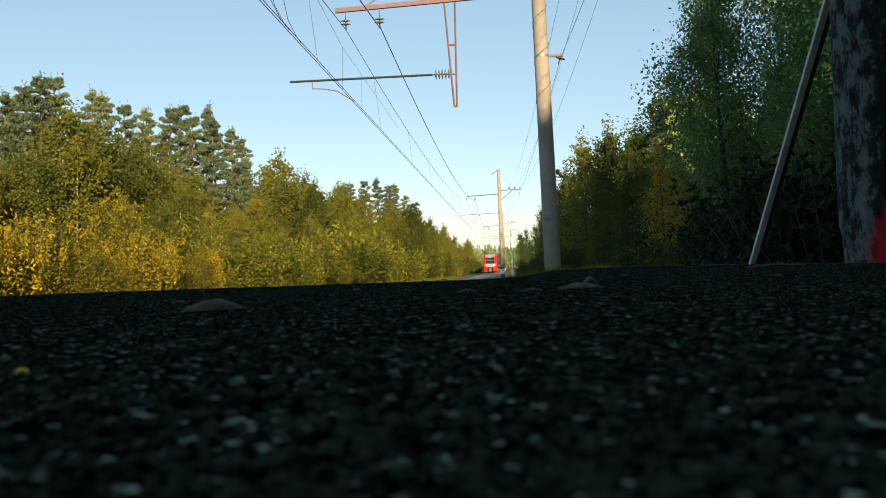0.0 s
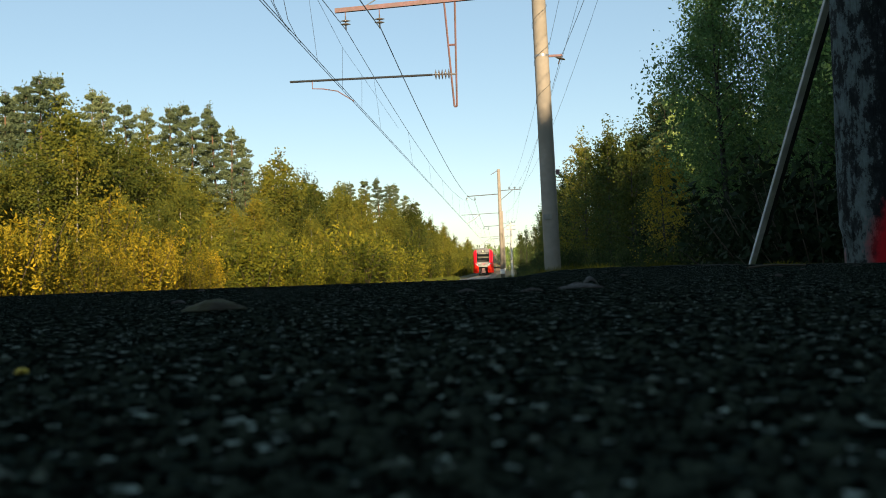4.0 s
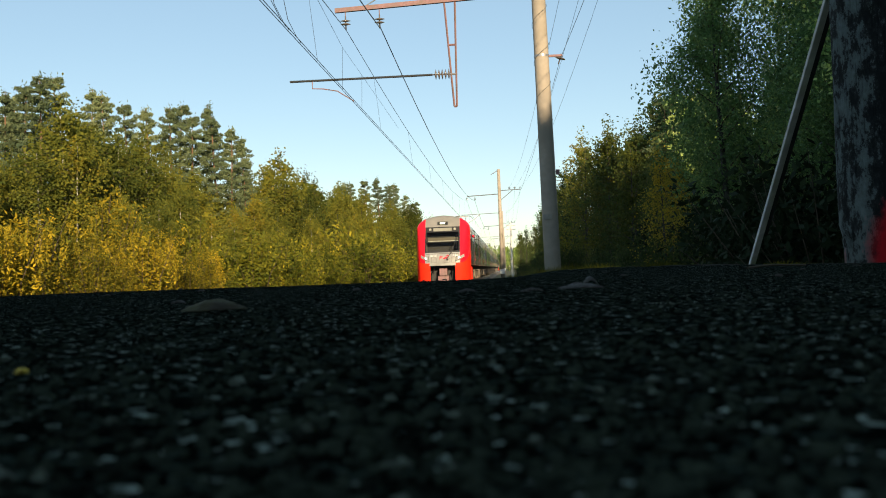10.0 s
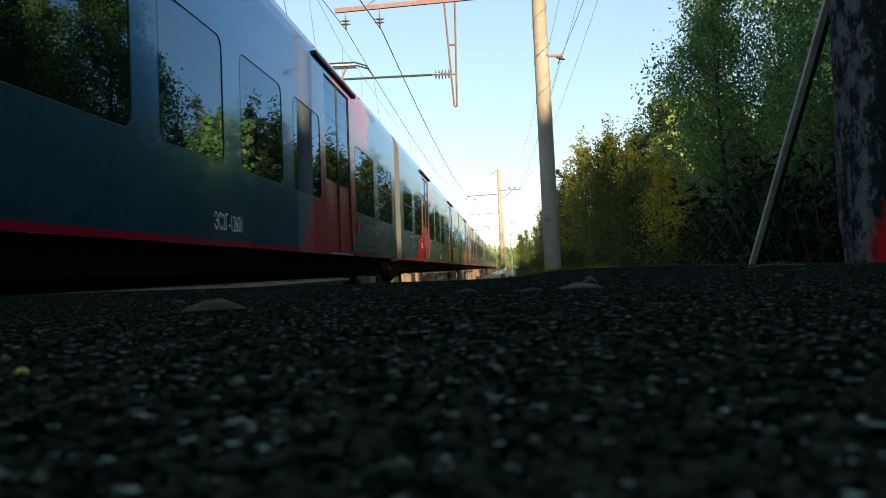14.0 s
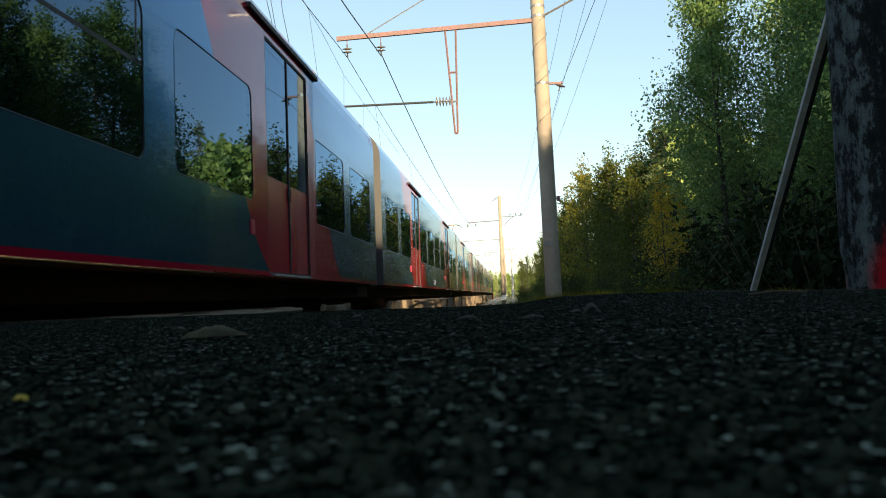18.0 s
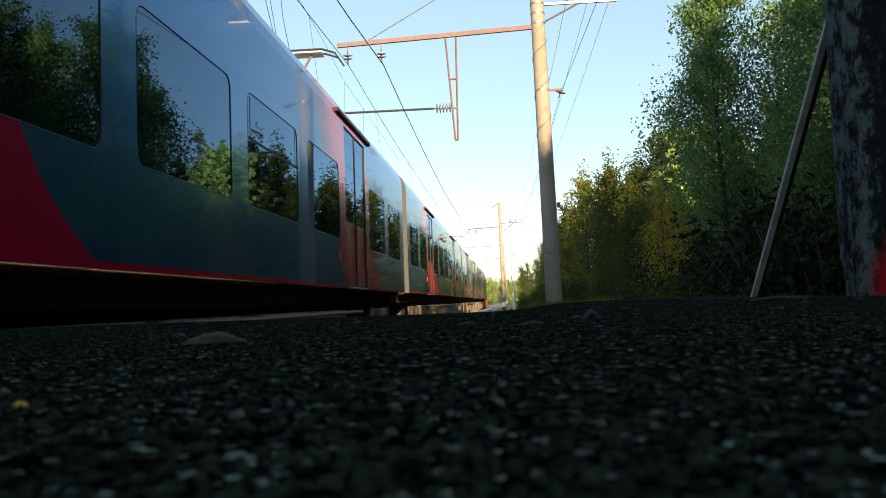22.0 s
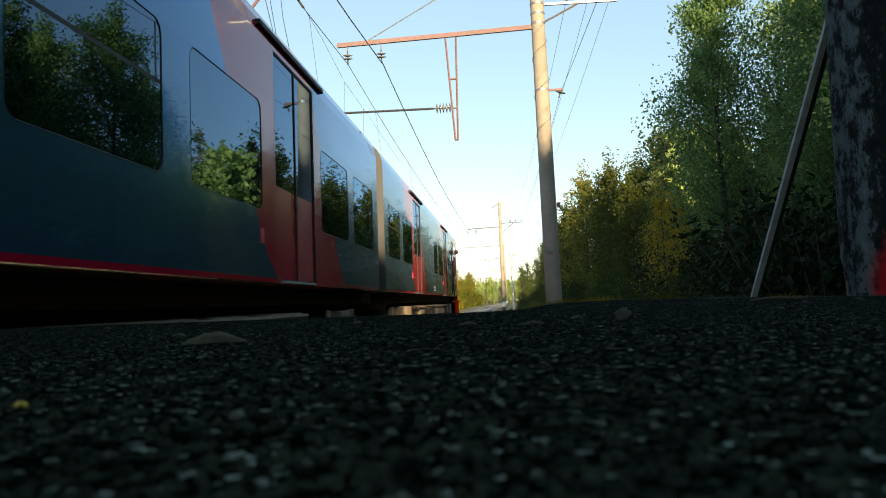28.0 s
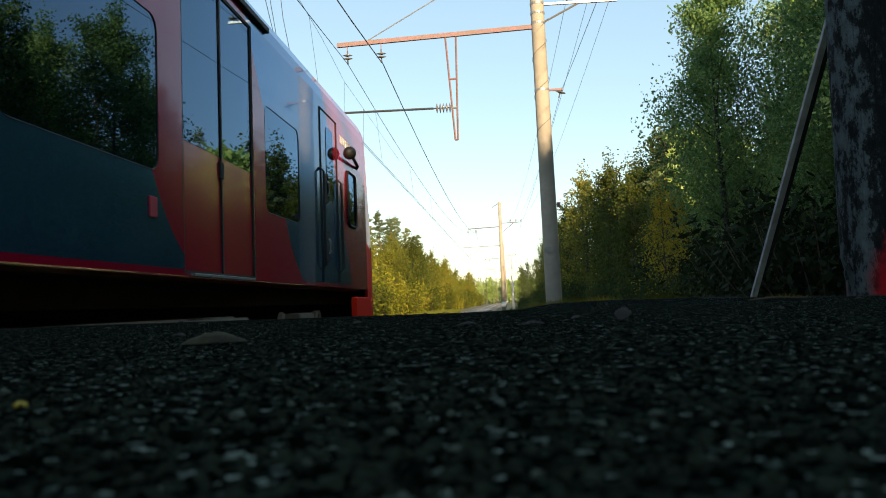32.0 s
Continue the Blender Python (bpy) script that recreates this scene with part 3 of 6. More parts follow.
def make_mast_near():
    y = MAST_Y
    mast = tagged(new("catenary_mast"), "tall tapered concrete mast sunlit above its shaded foot", "mast", group="catenary masts")
    rows = [(-1.6, 0.235), (0, 0.222), (4, 0.205), (8, 0.185), (10.6, 0.172)]
    lean = lambda z: 1.245 - 0.016 * z
    v, f = tube([(lean(z), y, z) for z, r in rows], [r for z, r in rows], 28)
    shape("shaft", v, f, "concrete", mast, "pale concrete shaft", True)
    for z in (5.75, 7.62, 8.17, 7.9):
        v, f = tube([(lean(z), y, z - 0.03), (lean(z), y, z + 0.03)], 0.205 if z < 7 else 0.197, 20)
        shape("clamp_band", v, f, "steel", mast, "steel clamp band")
    # a wire tie wound round the shaft
    pts = [(lean(4 + k * 0.02) + 0.208 * math.cos(k * 0.12), y + 0.208 * math.sin(k * 0.12), 4 + k * 0.02) for k in range(170)]
    v, f = tube(pts, 0.006, 4)
    shape("wound_wire", v, f, "wire", mast)
    # cantilever beam to the track
    bm = bmesh.new()
    block(-4.5, 1.05, y - 0.045, y - 0.035, 7.31, 7.43, 0, bm)
    block(-4.5, 1.05, y + 0.035, y + 0.045, 7.31, 7.43, 0, bm)
    block(-4.5, 1.05, y - 0.034, y + 0.034, 7.418, 7.428, 0, bm)
    ob = part("cantilever_beam", bm, "rust", mast, "red-oxide channel-steel beam")
    for v in ob.data.vertices:
        v.co.z += (v.co.x + 4.5) / 5.55 * 0.22 - 0.05
    bar("stay_rod", (-3.7, y, 7.38), (1.08, y, 10.0), 0.016, "steel", mast)
    # hanging bracket and registration tube
    for x0, x1 in ((-1.46, -1.27), (-1.16, -1.2)):
        bar("hanger_bar", (x0, y, 7.45), (x1, y, 4.5), 0.028, "rust", mast, 4)
    bar("hanger_tie", (-1.40, y, 6.2), (-1.17, y, 6.2), 0.03, "rust", mast, 4)
    bar("hanger_foot", (-1.28, y, 4.5), (-1.19, y, 4.5), 0.03, "rust", mast, 4)
    bar("registration_tube", (-5.83, y, 5.40), (-1.85, y, 5.40), 0.032, "wire", mast, 8, "dark steel registration tube")
    insulator(mast, (-1.78, y, 5.40), (1, 0, 0), 5, "ribbed grey insulator")
    bar("hinge_link", (-1.35, y, 5.39), (-1.2, y, 5.39), 0.03, "steel", mast)
    v, f = tube([(-5.2, y, 5.4), (-5.2, y, 5.18), (-4.9, y, 5.16), (-4.5, y, 5.08), (-4.05, y, 4.78)], 0.016, 5)
    shape("registration_arm", v, f, "rust", mast, "thin red registration arm")
    for x in (-4.21, -3.26):
        bar("hanger_hook", (x, y, 7.3), (x, y, 7.12), 0.014, "rust", mast, 5)
        insulator(mast, (x, y, 7.05), (0, 0.1, -1), 2, "pair of grey disc insulators")
    # brackets on the forest side
    bm = block(1.3, 1.72, y - 0.03, y + 0.03, 5.72, 5.78, 0.005)
    part("side_bracket", bm, "rust", mast, "short red bracket")
    insulator(mast, (1.66, y, 5.70), (-0.3, 0, -1), 1, "small pin insulator")
    bm = block(1.28, 3.3, y - 0.035, y + 0.035, 8.12, 8.19, 0.004)
    part("cross_arm", bm, "steel", mast, "pale galvanised cross-arm")
    bar("arm_strut", (1.3, y, 7.66), (2.25, y, 8.13), 0.03, "steel", mast, 4)
    for x in (1.95, 2.55, 3.15):
        insulator(mast, (x, y, 8.3), (0, 0, -1), 1, "small pin insulator")
    bm = block(1.03, 1.26, y - 0.24, y - 0.215, 1.28, 1.42, 0.004)
    part("plate", bm, "sleeper", mast, "small pale plate")
    # a cable running down the shaft
    v, f = tube([(1.40 - 0.016 * z, y - 0.05, z) for z in (8.0, 6, 4, 2.6)] + [(1.49, y - 0.05, 2.55)], 0.014, 5)
    shape("down_cable", v, f, "wire", mast)
    bm = block(1.42, 1.52, y - 0.08, y - 0.02, 2.5, 2.64, 0.008)
    part("cable_box", bm, "rust", mast)
    further(mast)


def make_mast_far(y, x=-0.45):
    mast = tagged(new("catenary_mast"), "slender sunlit concrete mast beside the track", "mast", group="catenary masts")
    v, f = tube([(x, y, -1.6), (x - 0.03, y, 4), (x - 0.06, y, 10.45)], [0.22, 0.2, 0.16], 14)
    shape("shaft", v, f, "concrete", mast, "", True)
    bar("top_hook", (x - 0.06, y, 10.4), (x - 0.9, y, 9.9), 0.045, "steel", mast)
    bar("cantilever_beam", (x, y, 7.85), (-3.95, y, 7.72), 0.05, "steel", mast, 4)
    bar("registration_tube", (x, y, 5.85), (-4.6, y, 5.75), 0.035, "steel", mast)
    v, f = tube([(-2.6, y, 5.8), (-3.1, y, 5.35), (-4.05, y, 4.8)], 0.03, 5)
    shape("registration_arm", v, f, "steel", mast)
    bar("cross_arm", (x, y, 8.2), (1.75, y, 8.26), 0.04, "steel", mast, 4)
    bar("arm_strut", (x + 0.1, y, 7.2), (0.9, y, 8.2), 0.035, "steel", mast, 4)
    for xx in (0.55, 1.15, 1.7):
        insulator(mast, (xx, y, 8.5), (0, 0, -1), 2, "small pin insulator")
    for xx in (-3.95, -3.1):
        insulator(mast, (xx, y, 7.55), (0, 0, -1), 3, "disc insulator")
    bm = block(x - 0.24, x + 0.24, y - 0.235, y - 0.2, -0.6, -0.1, 0.01)
    part("plate", bm, "white", mast, "pale painted band")
    further(mast)


def further(ob):
    """The line stands on a scale of its own from the eye: masts, beams and wires together."""
    k = 1.09
    ob.matrix_basis = Matrix.Translation(EYE * (1 - k)) @ Matrix.Scale(k, 4)


def hung(a, b, sag, n=14):
    a, b = Vector(a), Vector(b)
    return [a.lerp(b, i / n) + Vector((0, 0, -4 * sag * (i / n) * (1 - i / n))) for i in range(n + 1)]


def make_wires():
    line = tagged(new("overhead_line"), "thin dark contact and carrier wires over the track", "overhead line")
    masts = [MAST_Y + SPAN * i for i in range(-1, 5)]
    side = [0.06 if i % 2 else 0.1 for i in range(6)]
    for off in (-0.025, 0.03):
        pts = [(WIRE_X + side[i] + off, y, CONTACT_Z) for i, y in enumerate(masts)]
        v, f = tube(pts, 0.008, 6)
        shape("contact_wire", v, f, "wire", line)
    for i in range(5):
        ya, yb = masts[i], masts[i + 1]
        xa, xb = (-4.21 if i == 1 else -3.95), (-4.21 if i == 0 else -3.95)
        za, zb = (CARRY_Z if i == 1 else 7.2), (CARRY_Z if i == 0 else 7.2)
        pts = hung((xa, ya, za), (xb, yb, zb), 0.95)
        v, f = tube(pts, 0.010, 6)
        shape("carrier_wire", v, f, "wire", line)
        for k in range(1, 14, 2):
            p = pts[k]
            bar("dropper", p, (WIRE_X + 0.08, p.y, CONTACT_Z), 0.004, "wire", line, 4)
        xa, xb = (-3.26 if i == 1 else -3.1), (-3.26 if i == 0 else -3.1)
        v, f = tube(hung((xa, ya, za + 0.05), (xb, yb, zb), 1.05 if i else 1.6), 0.015, 6)
        shape("feeder_wire", v, f, "wire", line, "thicker dark feeder wire")
    # a thin second wire above the contact wires round the near mast
    v, f = tube([(-3.5, 12.0, 5.70), (-3.74, 18.0, 5.75), (-4.0, 22.0, 5.82), (-4.01, 25.0, 5.785), (-4.05, 34.0, 5.66)], 0.004, 5)
    shape("auxiliary_wire", v, f, "wire", line)
    for y, z in ((22.0, 5.82), (25.0, 5.78)):
        bar("dropper", (-4.01, y, z), (-4.04, y, CONTACT_Z), 0.004, "wire", line, 4)
    # jumpers between the carrier and the contact wires before the near mast
    for y0, bow in ((16.9, 0.0), (15.9, 0.12), (15.7, -0.1)):
        v, f = tube([(-4.12, y0 - 0.9 + bow, 6.2), (-4.10, y0 - 0.75 + bow, 5.6), (-4.07, y0 - 0.35, 5.0), (-4.05, y0 + 0.2, 4.83), (-4.02, y0 + 0.5, 4.76)], 0.006, 5)
        shape("jumper", v, f, "wire", line)
    power = tagged(new("power_line"), "three thin wires on the forest side of the masts", "power line")
    for xa, xb, za in ((1.95, 0.55, 8.32), (2.55, 1.15, 8.32), (3.15, 1.7, 8.32), (1.66, 0.2, 5.66)):
        zb = 8.5 if za > 6 else 6.0
        v, f = tube(hung((xa, MAST_Y, za), (xb, MAST_Y + SPAN, zb), 1.1), 0.006, 5)
        shape("wire", v, f, "wire", power)
        v, f = tube(hung((xa + 0.7, MAST_Y - SPAN, za), (xa, MAST_Y, za), 1.1), 0.006, 5)
        shape("wire", v, f, "wire", power)
        v, f = tube(hung((xb, MAST_Y + SPAN, zb), (xb, MAST_Y + 2 * SPAN, zb), 1.1), 0.006, 5)
        shape("wire", v, f, "wire", power)
    further(line)
    further(power)


make_mast_near()
for i in range(1, 5):
    make_mast_far(MAST_Y + SPAN * i)
make_wires()
pole = tagged(new("wooden_pole"), "grey wooden pole with short cross-arms", "utility pole")
v, f = tube([(0.8, 130, -1.6), (0.8, 130, 6.7)], [0.16, 0.11], 10)
shape("shaft", v, f, "brace", pole)
for z in (6.3, 5.7):
    bar("cross_arm", (0.1, 130, z), (1.5, 130, z), 0.06, "brace", pole, 4)


# ---- the train ----
HALF = 1.75
ROOF = [(1.75, 2.74), (1.73, 2.88), (1.66, 3.03), (1.50, 3.20), (1.15, 3.42), (0.6, 3.56), (0.0, 3.62)]
SILL = 0.29


def pane_mesh(x, pts, inward, thick=0.02):
    n = len(pts)
    verts = [(x, y, z) for y, z in pts] + [(x + inward * thick, y, z) for y, z in pts]
    faces = [tuple(range(n)), tuple(range(2 * n - 1, n - 1, -1))]
    faces += [(k, n + k, n + (k + 1) % n, (k + 1) % n) for k in range(n)]
    return verts, [f if inward < 0 else f[::-1] for f in faces]


def frame_mesh(x, y0, y1, z0, z1, inner, inward, depth=0.035):
    """A plate filling an opening, with a hole of rounded corners and a reveal behind it."""
    n = len(inner)
    per = n // 4
    cor = [(y1, z0), (y1, z1), (y0, z1), (y0, z0)]
    verts = [(x, y, z) for y, z in inner] + [(x, y, z) for y, z in cor] + [(x + inward * depth, y, z) for y, z in inner]
    faces = []
    for k in range(n):
        q, nx = k // per, (k + 1) % n
        if nx // per == q:
            faces.append((k, n + q, nx))
        else:
            faces.append((k, n + q, n + (q + 1) % 4, nx))
        faces.append((k, nx, n + 4 + nx, n + 4 + k))
    return verts, faces


def side_wall(x, y0, y1, holes):
    ys = sorted({y0, y1, *[h[0] for h in holes], *[h[1] for h in holes]})
    zs = sorted({SILL, 2.74, *[h[2] for h in holes], *[h[3] for h in holes]})
    verts = [(x, y, z) for z in zs for y in ys]
    n = len(ys)
    faces = []
    for j in range(len(zs) - 1):
        for i in range(n - 1):
            cy, cz = (ys[i] + ys[i + 1]) / 2, (zs[j] + zs[j + 1]) / 2
            if not any(h[0] < cy < h[1] and h[2] < cz < h[3] for h in holes):
                q = (j * n + i, j * n + i + 1, (j + 1) * n + i + 1, (j + 1) * n + i)
                faces.append(q if x > 0 else q[::-1])
    return verts, faces


W0, W1 = 0.93, 2.10


def add_window(car, x, y0, y1, paint, vent=False):
    s = 1 if x > 0 else -1
    inner = rounded(y0 + 0.05, y1 - 0.05, W0 + 0.05, W1 - 0.05, 0.11)
    v, f = frame_mesh(x, y0, y1, W0, W1, inner, -s)
    win = shape("window", v, f, paint, car)
    v, f = pane_mesh(x - s * 0.005, rounded(y0 + 0.052, y1 - 0.052, W0 + 0.052, W1 - 0.052, 0.108), -s, 0.012)
    shape("pane", v, f, "glass", win, "dark reflecting pane")
    edge = rounded(y0 + 0.05, y1 - 0.05, W0 + 0.05, W1 - 0.05, 0.11)
    ring = [(y, z) for y, z in edge]
    v, f = tube([(x - s * 0.004, y, z) for y, z in ring + ring[:1]], 0.0065, 4, False)
    shape("seal", v, f, "black", win)
    if vent:
        bm = bmesh.new()
        block(x - s * 0.012 - 0.008, x - s * 0.012 + 0.008, y0 + 0.07, y1 - 0.07, 1.60, 1.63, 0, bm)
        block(x - s * 0.012 - 0.008, x - s * 0.012 + 0.008, y0 + 0.13, y0 + 0.155, 1.60, W1 - 0.08, 0, bm)
        block(x - s * 0.012 - 0.008, x - s * 0.012 + 0.008, y1 - 0.155, y1 - 0.13, 1.60, W1 - 0.08, 0, bm)
        part("vent_frame", bm, "black", win)


def add_door(car, x, y0, y1, paint):
    s = 1 if x > 0 else -1
    ym = (y0 + y1) / 2
    for a, b in ((y0 + 0.03, ym - 0.015), (ym + 0.015, y1 - 0.03)):
        g = rounded(a + 0.022, b - 0.022, 1.32, 2.65, 0.02)
        v, f = frame_mesh(x - s * 0.02, a, b, 0.33, 2.68, g, -s, 0.03)
        leaf = shape("door_leaf", v, f, "door_red", car, "red sliding door leaf")
        v, f = pane_mesh(x - s * 0.017, rounded(a + 0.004, b - 0.004, 1.30, 2.672, 0.02), -s, 0.01)
        shape("pane", v, f, "glass", leaf)
        edge = a if a > ym else b
        bm = block(min(x, x - s * 0.025), max(x, x - s * 0.025), edge - 0.03, edge + 0.03, 1.12, 1.26, 0.008)
        part("button", bm, "black", leaf)
    bm = bmesh.new()
    for a, b, c, d in ((y0, y0 + 0.03, 0.31, 2.7), (y1 - 0.03, y1, 0.31, 2.7), (ym - 0.015, ym + 0.015, 0.33, 2.68), (y0, y1, 0.31, 0.33), (y0, y1, 2.68, 2.7)):
        block(min(x - s * 0.03, x - s * 0.006), max(x - s * 0.03, x - s * 0.006), a, b, c, d, 0, bm)
    part("door_seal", bm, "black", car)
    bm = block(min(x - s * 0.02, x + s * 0.035), max(x - s * 0.02, x + s * 0.035), y0 + 0.12, y1 - 0.12, 0.285, 0.31, 0.004)
    part("door_sill", bm, "steel", car)
    bm = block(min(x - s * 0.06, x + s * 0.03), max(x - s * 0.06, x + s * 0.03), y0 - 0.55, y1 + 0.55, 2.80, 2.86, 0.01)
    part("door_header", bm, "black", car, "dark header strip over the door")
    bm = block(min(x - s * 0.01, x + s * 0.012), max(x - s * 0.01, x + s * 0.012), y0 - 0.62, y0 - 0.5, 0.66, 0.80, 0.004)
    part("release_box", bm, "logo", car, "small red release box")


def add_bogie(car, y):
    bm = bmesh.new()
    for s in (-1, 1):
        block(s * 1.30 - 0.10, s * 1.30 + 0.10, y - 1.7, y + 1.7, -0.62, -0.42, 0.02, bm)
        for k in (-1.3, 1.3):
            block(s * 1.34 - 0.14, s * 1.34 + 0.14, y + k - 0.2, y + k + 0.2, -0.82, -0.5, 0.02, bm)
    block(-1.2, 1.2, y - 0.25, y + 0.25, -0.6, -0.35, 0.02, bm)
    bogie = part("bogie", bm, "under", car, "dusty grey bogie frame")
    for k in (-1.3, 1.3):
        for s in (-1, 1):
            prof = [(-0.07, 0.2), (-0.07, 0.45), (-0.03, 0.465), (-0.03, 0.43), (0.07, 0.42), (0.07, 0.2)]
            n = 24
            verts = [(s * (0.79 - 0.0) - s * a, y + k + r * math.cos(2 * math.pi * i / n), -0.67 + r * math.sin(2 * math.pi * i / n)) for i in range(n) for a, r in prof]
            m = len(prof)
            faces = [(i * m + j, i * m + j + 1, ((i + 1) % n) * m + j + 1, ((i + 1) % n) * m + j) for i in range(n) for j in range(m - 1)]
            faces += [tuple(i * m + e for i in range(n)) for e in (0, m - 1)]
            shape("wheel", verts, faces, "wheel", bogie)
    for s in (-1, 1):
        v, f = tube([(s * 1.15, y - 0.35, -0.55), (s * 1.15, y - 0.35, -0.1)], 0.2, 12)
        shape("air_spring", v, f, "black", bogie)
        v, f = tube([(s * 1.55, y - 0.9, -0.5), (s * 1.55, y + 0.9, -0.06)], 0.045, 8)
        shape("damper", v, f, "steel", bogie)
        for k, lean in ((-1.5, 0.5), (1.25, -0.45), (0.35, 0.3)):
            v, f = tube([(s * 1.6, y + k, -0.62), (s * 1.6, y + k + lean, -0.04)], 0.04, 6)
            shape("brace_rod", v, f, "under", bogie)
        part("sand_box", block(min(s * 1.4, s * 1.66), max(s * 1.4, s * 1.66), y - 0.35, y + 0.35, -0.5, -0.04, 0.03), "under", bogie)


def add_shell(car, y0, y1, holes, paint, roofmat):
    v1, f1 = side_wall(HALF, y0, y1, holes)
    v2, f2 = side_wall(-HALF, y0, y1, holes)
    sec = [(x, z) for x, z in ROOF] + [(-x, z) for x, z in ROOF[-2::-1]]
    cut = 3
    n = len(sec)
    verts = [(x, y, z) for y in (y0, y1) for x, z in sec]
    low = [(k, k + 1, n + k + 1, n + k) for k in range(n - 1) if k < cut or k >= n - 1 - cut]
    top = [(k, k + 1, n + k + 1, n + k) for k in range(n - 1) if cut <= k < n - 1 - cut]
    ends = [(x, z) for x, z in sec] + [(-HALF, SILL), (HALF, SILL)]
    m = len(ends)
    ev = [(x, y, z) for y in (y0, y1) for x, z in ends]
    ef = [tuple(range(m)), tuple(range(2 * m - 1, m - 1, -1))]
    bv, bf = joined([(v1, f1), (v2, f2), (verts, low)])
    shape("end_wall", ev[:m], ef[:1], "end_wall", car)
    shape("end_wall", ev[m:], [tuple(range(m - 1, -1, -1))], "end_wall", car)
    shape("body", bv, bf, paint, car, "silver-grey body with red fields, reflected sky blue in its paint")
    shape("roof", verts, top, roofmat, car, "plain grey roof")
    bm = bmesh.new()
    block(-1.42, 1.42, y0 + 0.03, y1 - 0.03, 0.06, SILL + 0.03, 0.02, bm)
    block(-0.95, 0.95, y0 + 0.03, y1 - 0.03, -0.35, 0.1, 0.02, bm)
    block(-1.62, 1.62, y0 + 0.03, y1 - 0.03, SILL - 0.03, SILL - 0.004, 0, bm)
    part("floor_frame", bm, "frame_dust", car)
    part("interior", block(-1.2, -1.15, y0 + 0.3, y1 - 0.3, 0.35, 2.7), "inside", car, "pale inner lining")
    part("interior", block(-1.15, 1.6, y0 + 0.3, y1 - 0.3, 2.66, 2.72), "inside", car, "pale ceiling lining")
    for k in range(int((y1 - y0) / 2.4)):
        a = y0 + 1.2 + k * 2.4
        part("ceiling_lamp", block(-0.35, -0.2, a, a + 0.9, 2.60, 2.655), "cabin_light", car, "warm ceiling lamp")


def add_undergear(car, y0, y1, seed):
    rng = random.Random(seed)
    y = y0
    while y < y1 - 0.6:
        L = min(rng.uniform(0.9, 2.4), y1 - y)
        d = rng.uniform(-0.75, -0.45)
        for s in (-1, 1):
            x0, x1 = sorted((s * 0.7, s * rng.uniform(1.50, 1.66)))
            part("equipment_box", block(x0, x1, y, y + L, d, -0.03, 0.03), "under", car)
        y += L + rng.uniform(0.15, 0.5)
    for s in (-1, 1):
        v, f = tube([(s * 1.69, y0, -0.07), (s * 1.69, y1, -0.07)], 0.03, 6)
        shape("pipe", v, f, "under", car)


def add_roof_gear(car, boxes):
    for a, b, h, w in boxes:
        part("roof_unit", block(-w, w, a, b, 3.46, 3.46 + h, 0.06), "roof", car, "low grey roof unit")


def add_gangway(car):
    bellows = part("gangway_bellows", block(-1.28, 1.28, -0.46, 0.46, 0.40, 2.82, 0.02), "black", car, "dark ribbed gangway bellows")
    for i in range(9):
        y = -0.42 + 0.105 * i
        w = 1.42 if i % 2 else 1.34
        part("fold", block(-w, w, y - 0.05, y + 0.05, 0.35, 2.95 if i % 2 else 2.88, 0.02), "black", bellows)
    part("coupler", block(-0.2, 0.2, -0.5, 0.5, -0.5, -0.2, 0.03), "under", car)


def add_pantograph(car, y):
    v, f = tube([(0, y + 0.8, 3.72), (0, y - 0.75, 4.2)], 0.05, 8)
    p = shape("pantograph", v, f, "rust", car, "raised pantograph with thin arms")
    for x in (-0.6, 0.6):
        v, f = tube([(x, y - 0.5, 3.7), (x, y + 0.9, 3.7)], 0.035)
        shape("base_rail", v, f, "rust", p)
        v, f = tube([(x * 0.42, y - 0.75, 4.2), (x * 0.6, y + 0.3, 5.06)], 0.025)
        shape("upper_arm", v, f, "rust", p)
    v, f = tube([(-0.62, y + 0.8, 3.7), (0.62, y + 0.8, 3.7)], 0.035)
    shape("base_beam", v, f, "rust", p)
    part("collector_plate", block(-0.58, 0.58, y + 0.1, y + 0.48, 5.055, 5.085, 0.006), "brace", p, "pale flat collector head")
    for k in (0.12, 0.46):
        v, f = tube([(-0.98, y + k, 4.85), (-0.86, y + k, 5.03), (-0.6, y + k, 5.12), (0.6, y + k, 5.12), (0.86, y + k, 5.03), (0.98, y + k, 4.85)], 0.022, 6)
        shape("collector_bow", v, f, "wire", p)


def text_mesh(body, size):
    cu = bpy.data.curves.new("text", "FONT")
    cu.body, cu.size, cu.extrude = body, size, 0.0
    ob = bpy.data.objects.new("text", cu)
    scene.collection.objects.link(ob)
    dg = bpy.context.evaluated_depsgraph_get()
    dg.update()
    me = bpy.data.meshes.new_from_object(ob.evaluated_get(dg))
    bpy.data.objects.remove(ob)
    me.materials.clear()
    return me


def add_number(car, body, y, size=0.2, flip=False):
    """The fleet number low on the platform side, read along +Y."""
    me = text_mesh(body, size)
    me.materials.append(MAT["white"])
    ob = new("fleet_number", me)
    ob.parent = car
    turn = -90 if flip else 90
    x = -HALF - 0.004 if flip else HALF + 0.004
    ob.matrix_basis = pose(x, y, 0.42, 90, 0, turn) @ Matrix.Diagonal((0.72, 1, 1, 1))
    ob["label"] = "white fleet number on the car side"


MID_WINDOWS = [(0.95, 2.95), (3.4, 5.4), (7.66, 9.62), (10.02, 12.04), (12.43, 14.43), (14.87, 16.87), (19.48, 21.45), (21.85, 23.85)]
MID_DOORS = [(5.8, 7.6), (17.32, 19.12)]


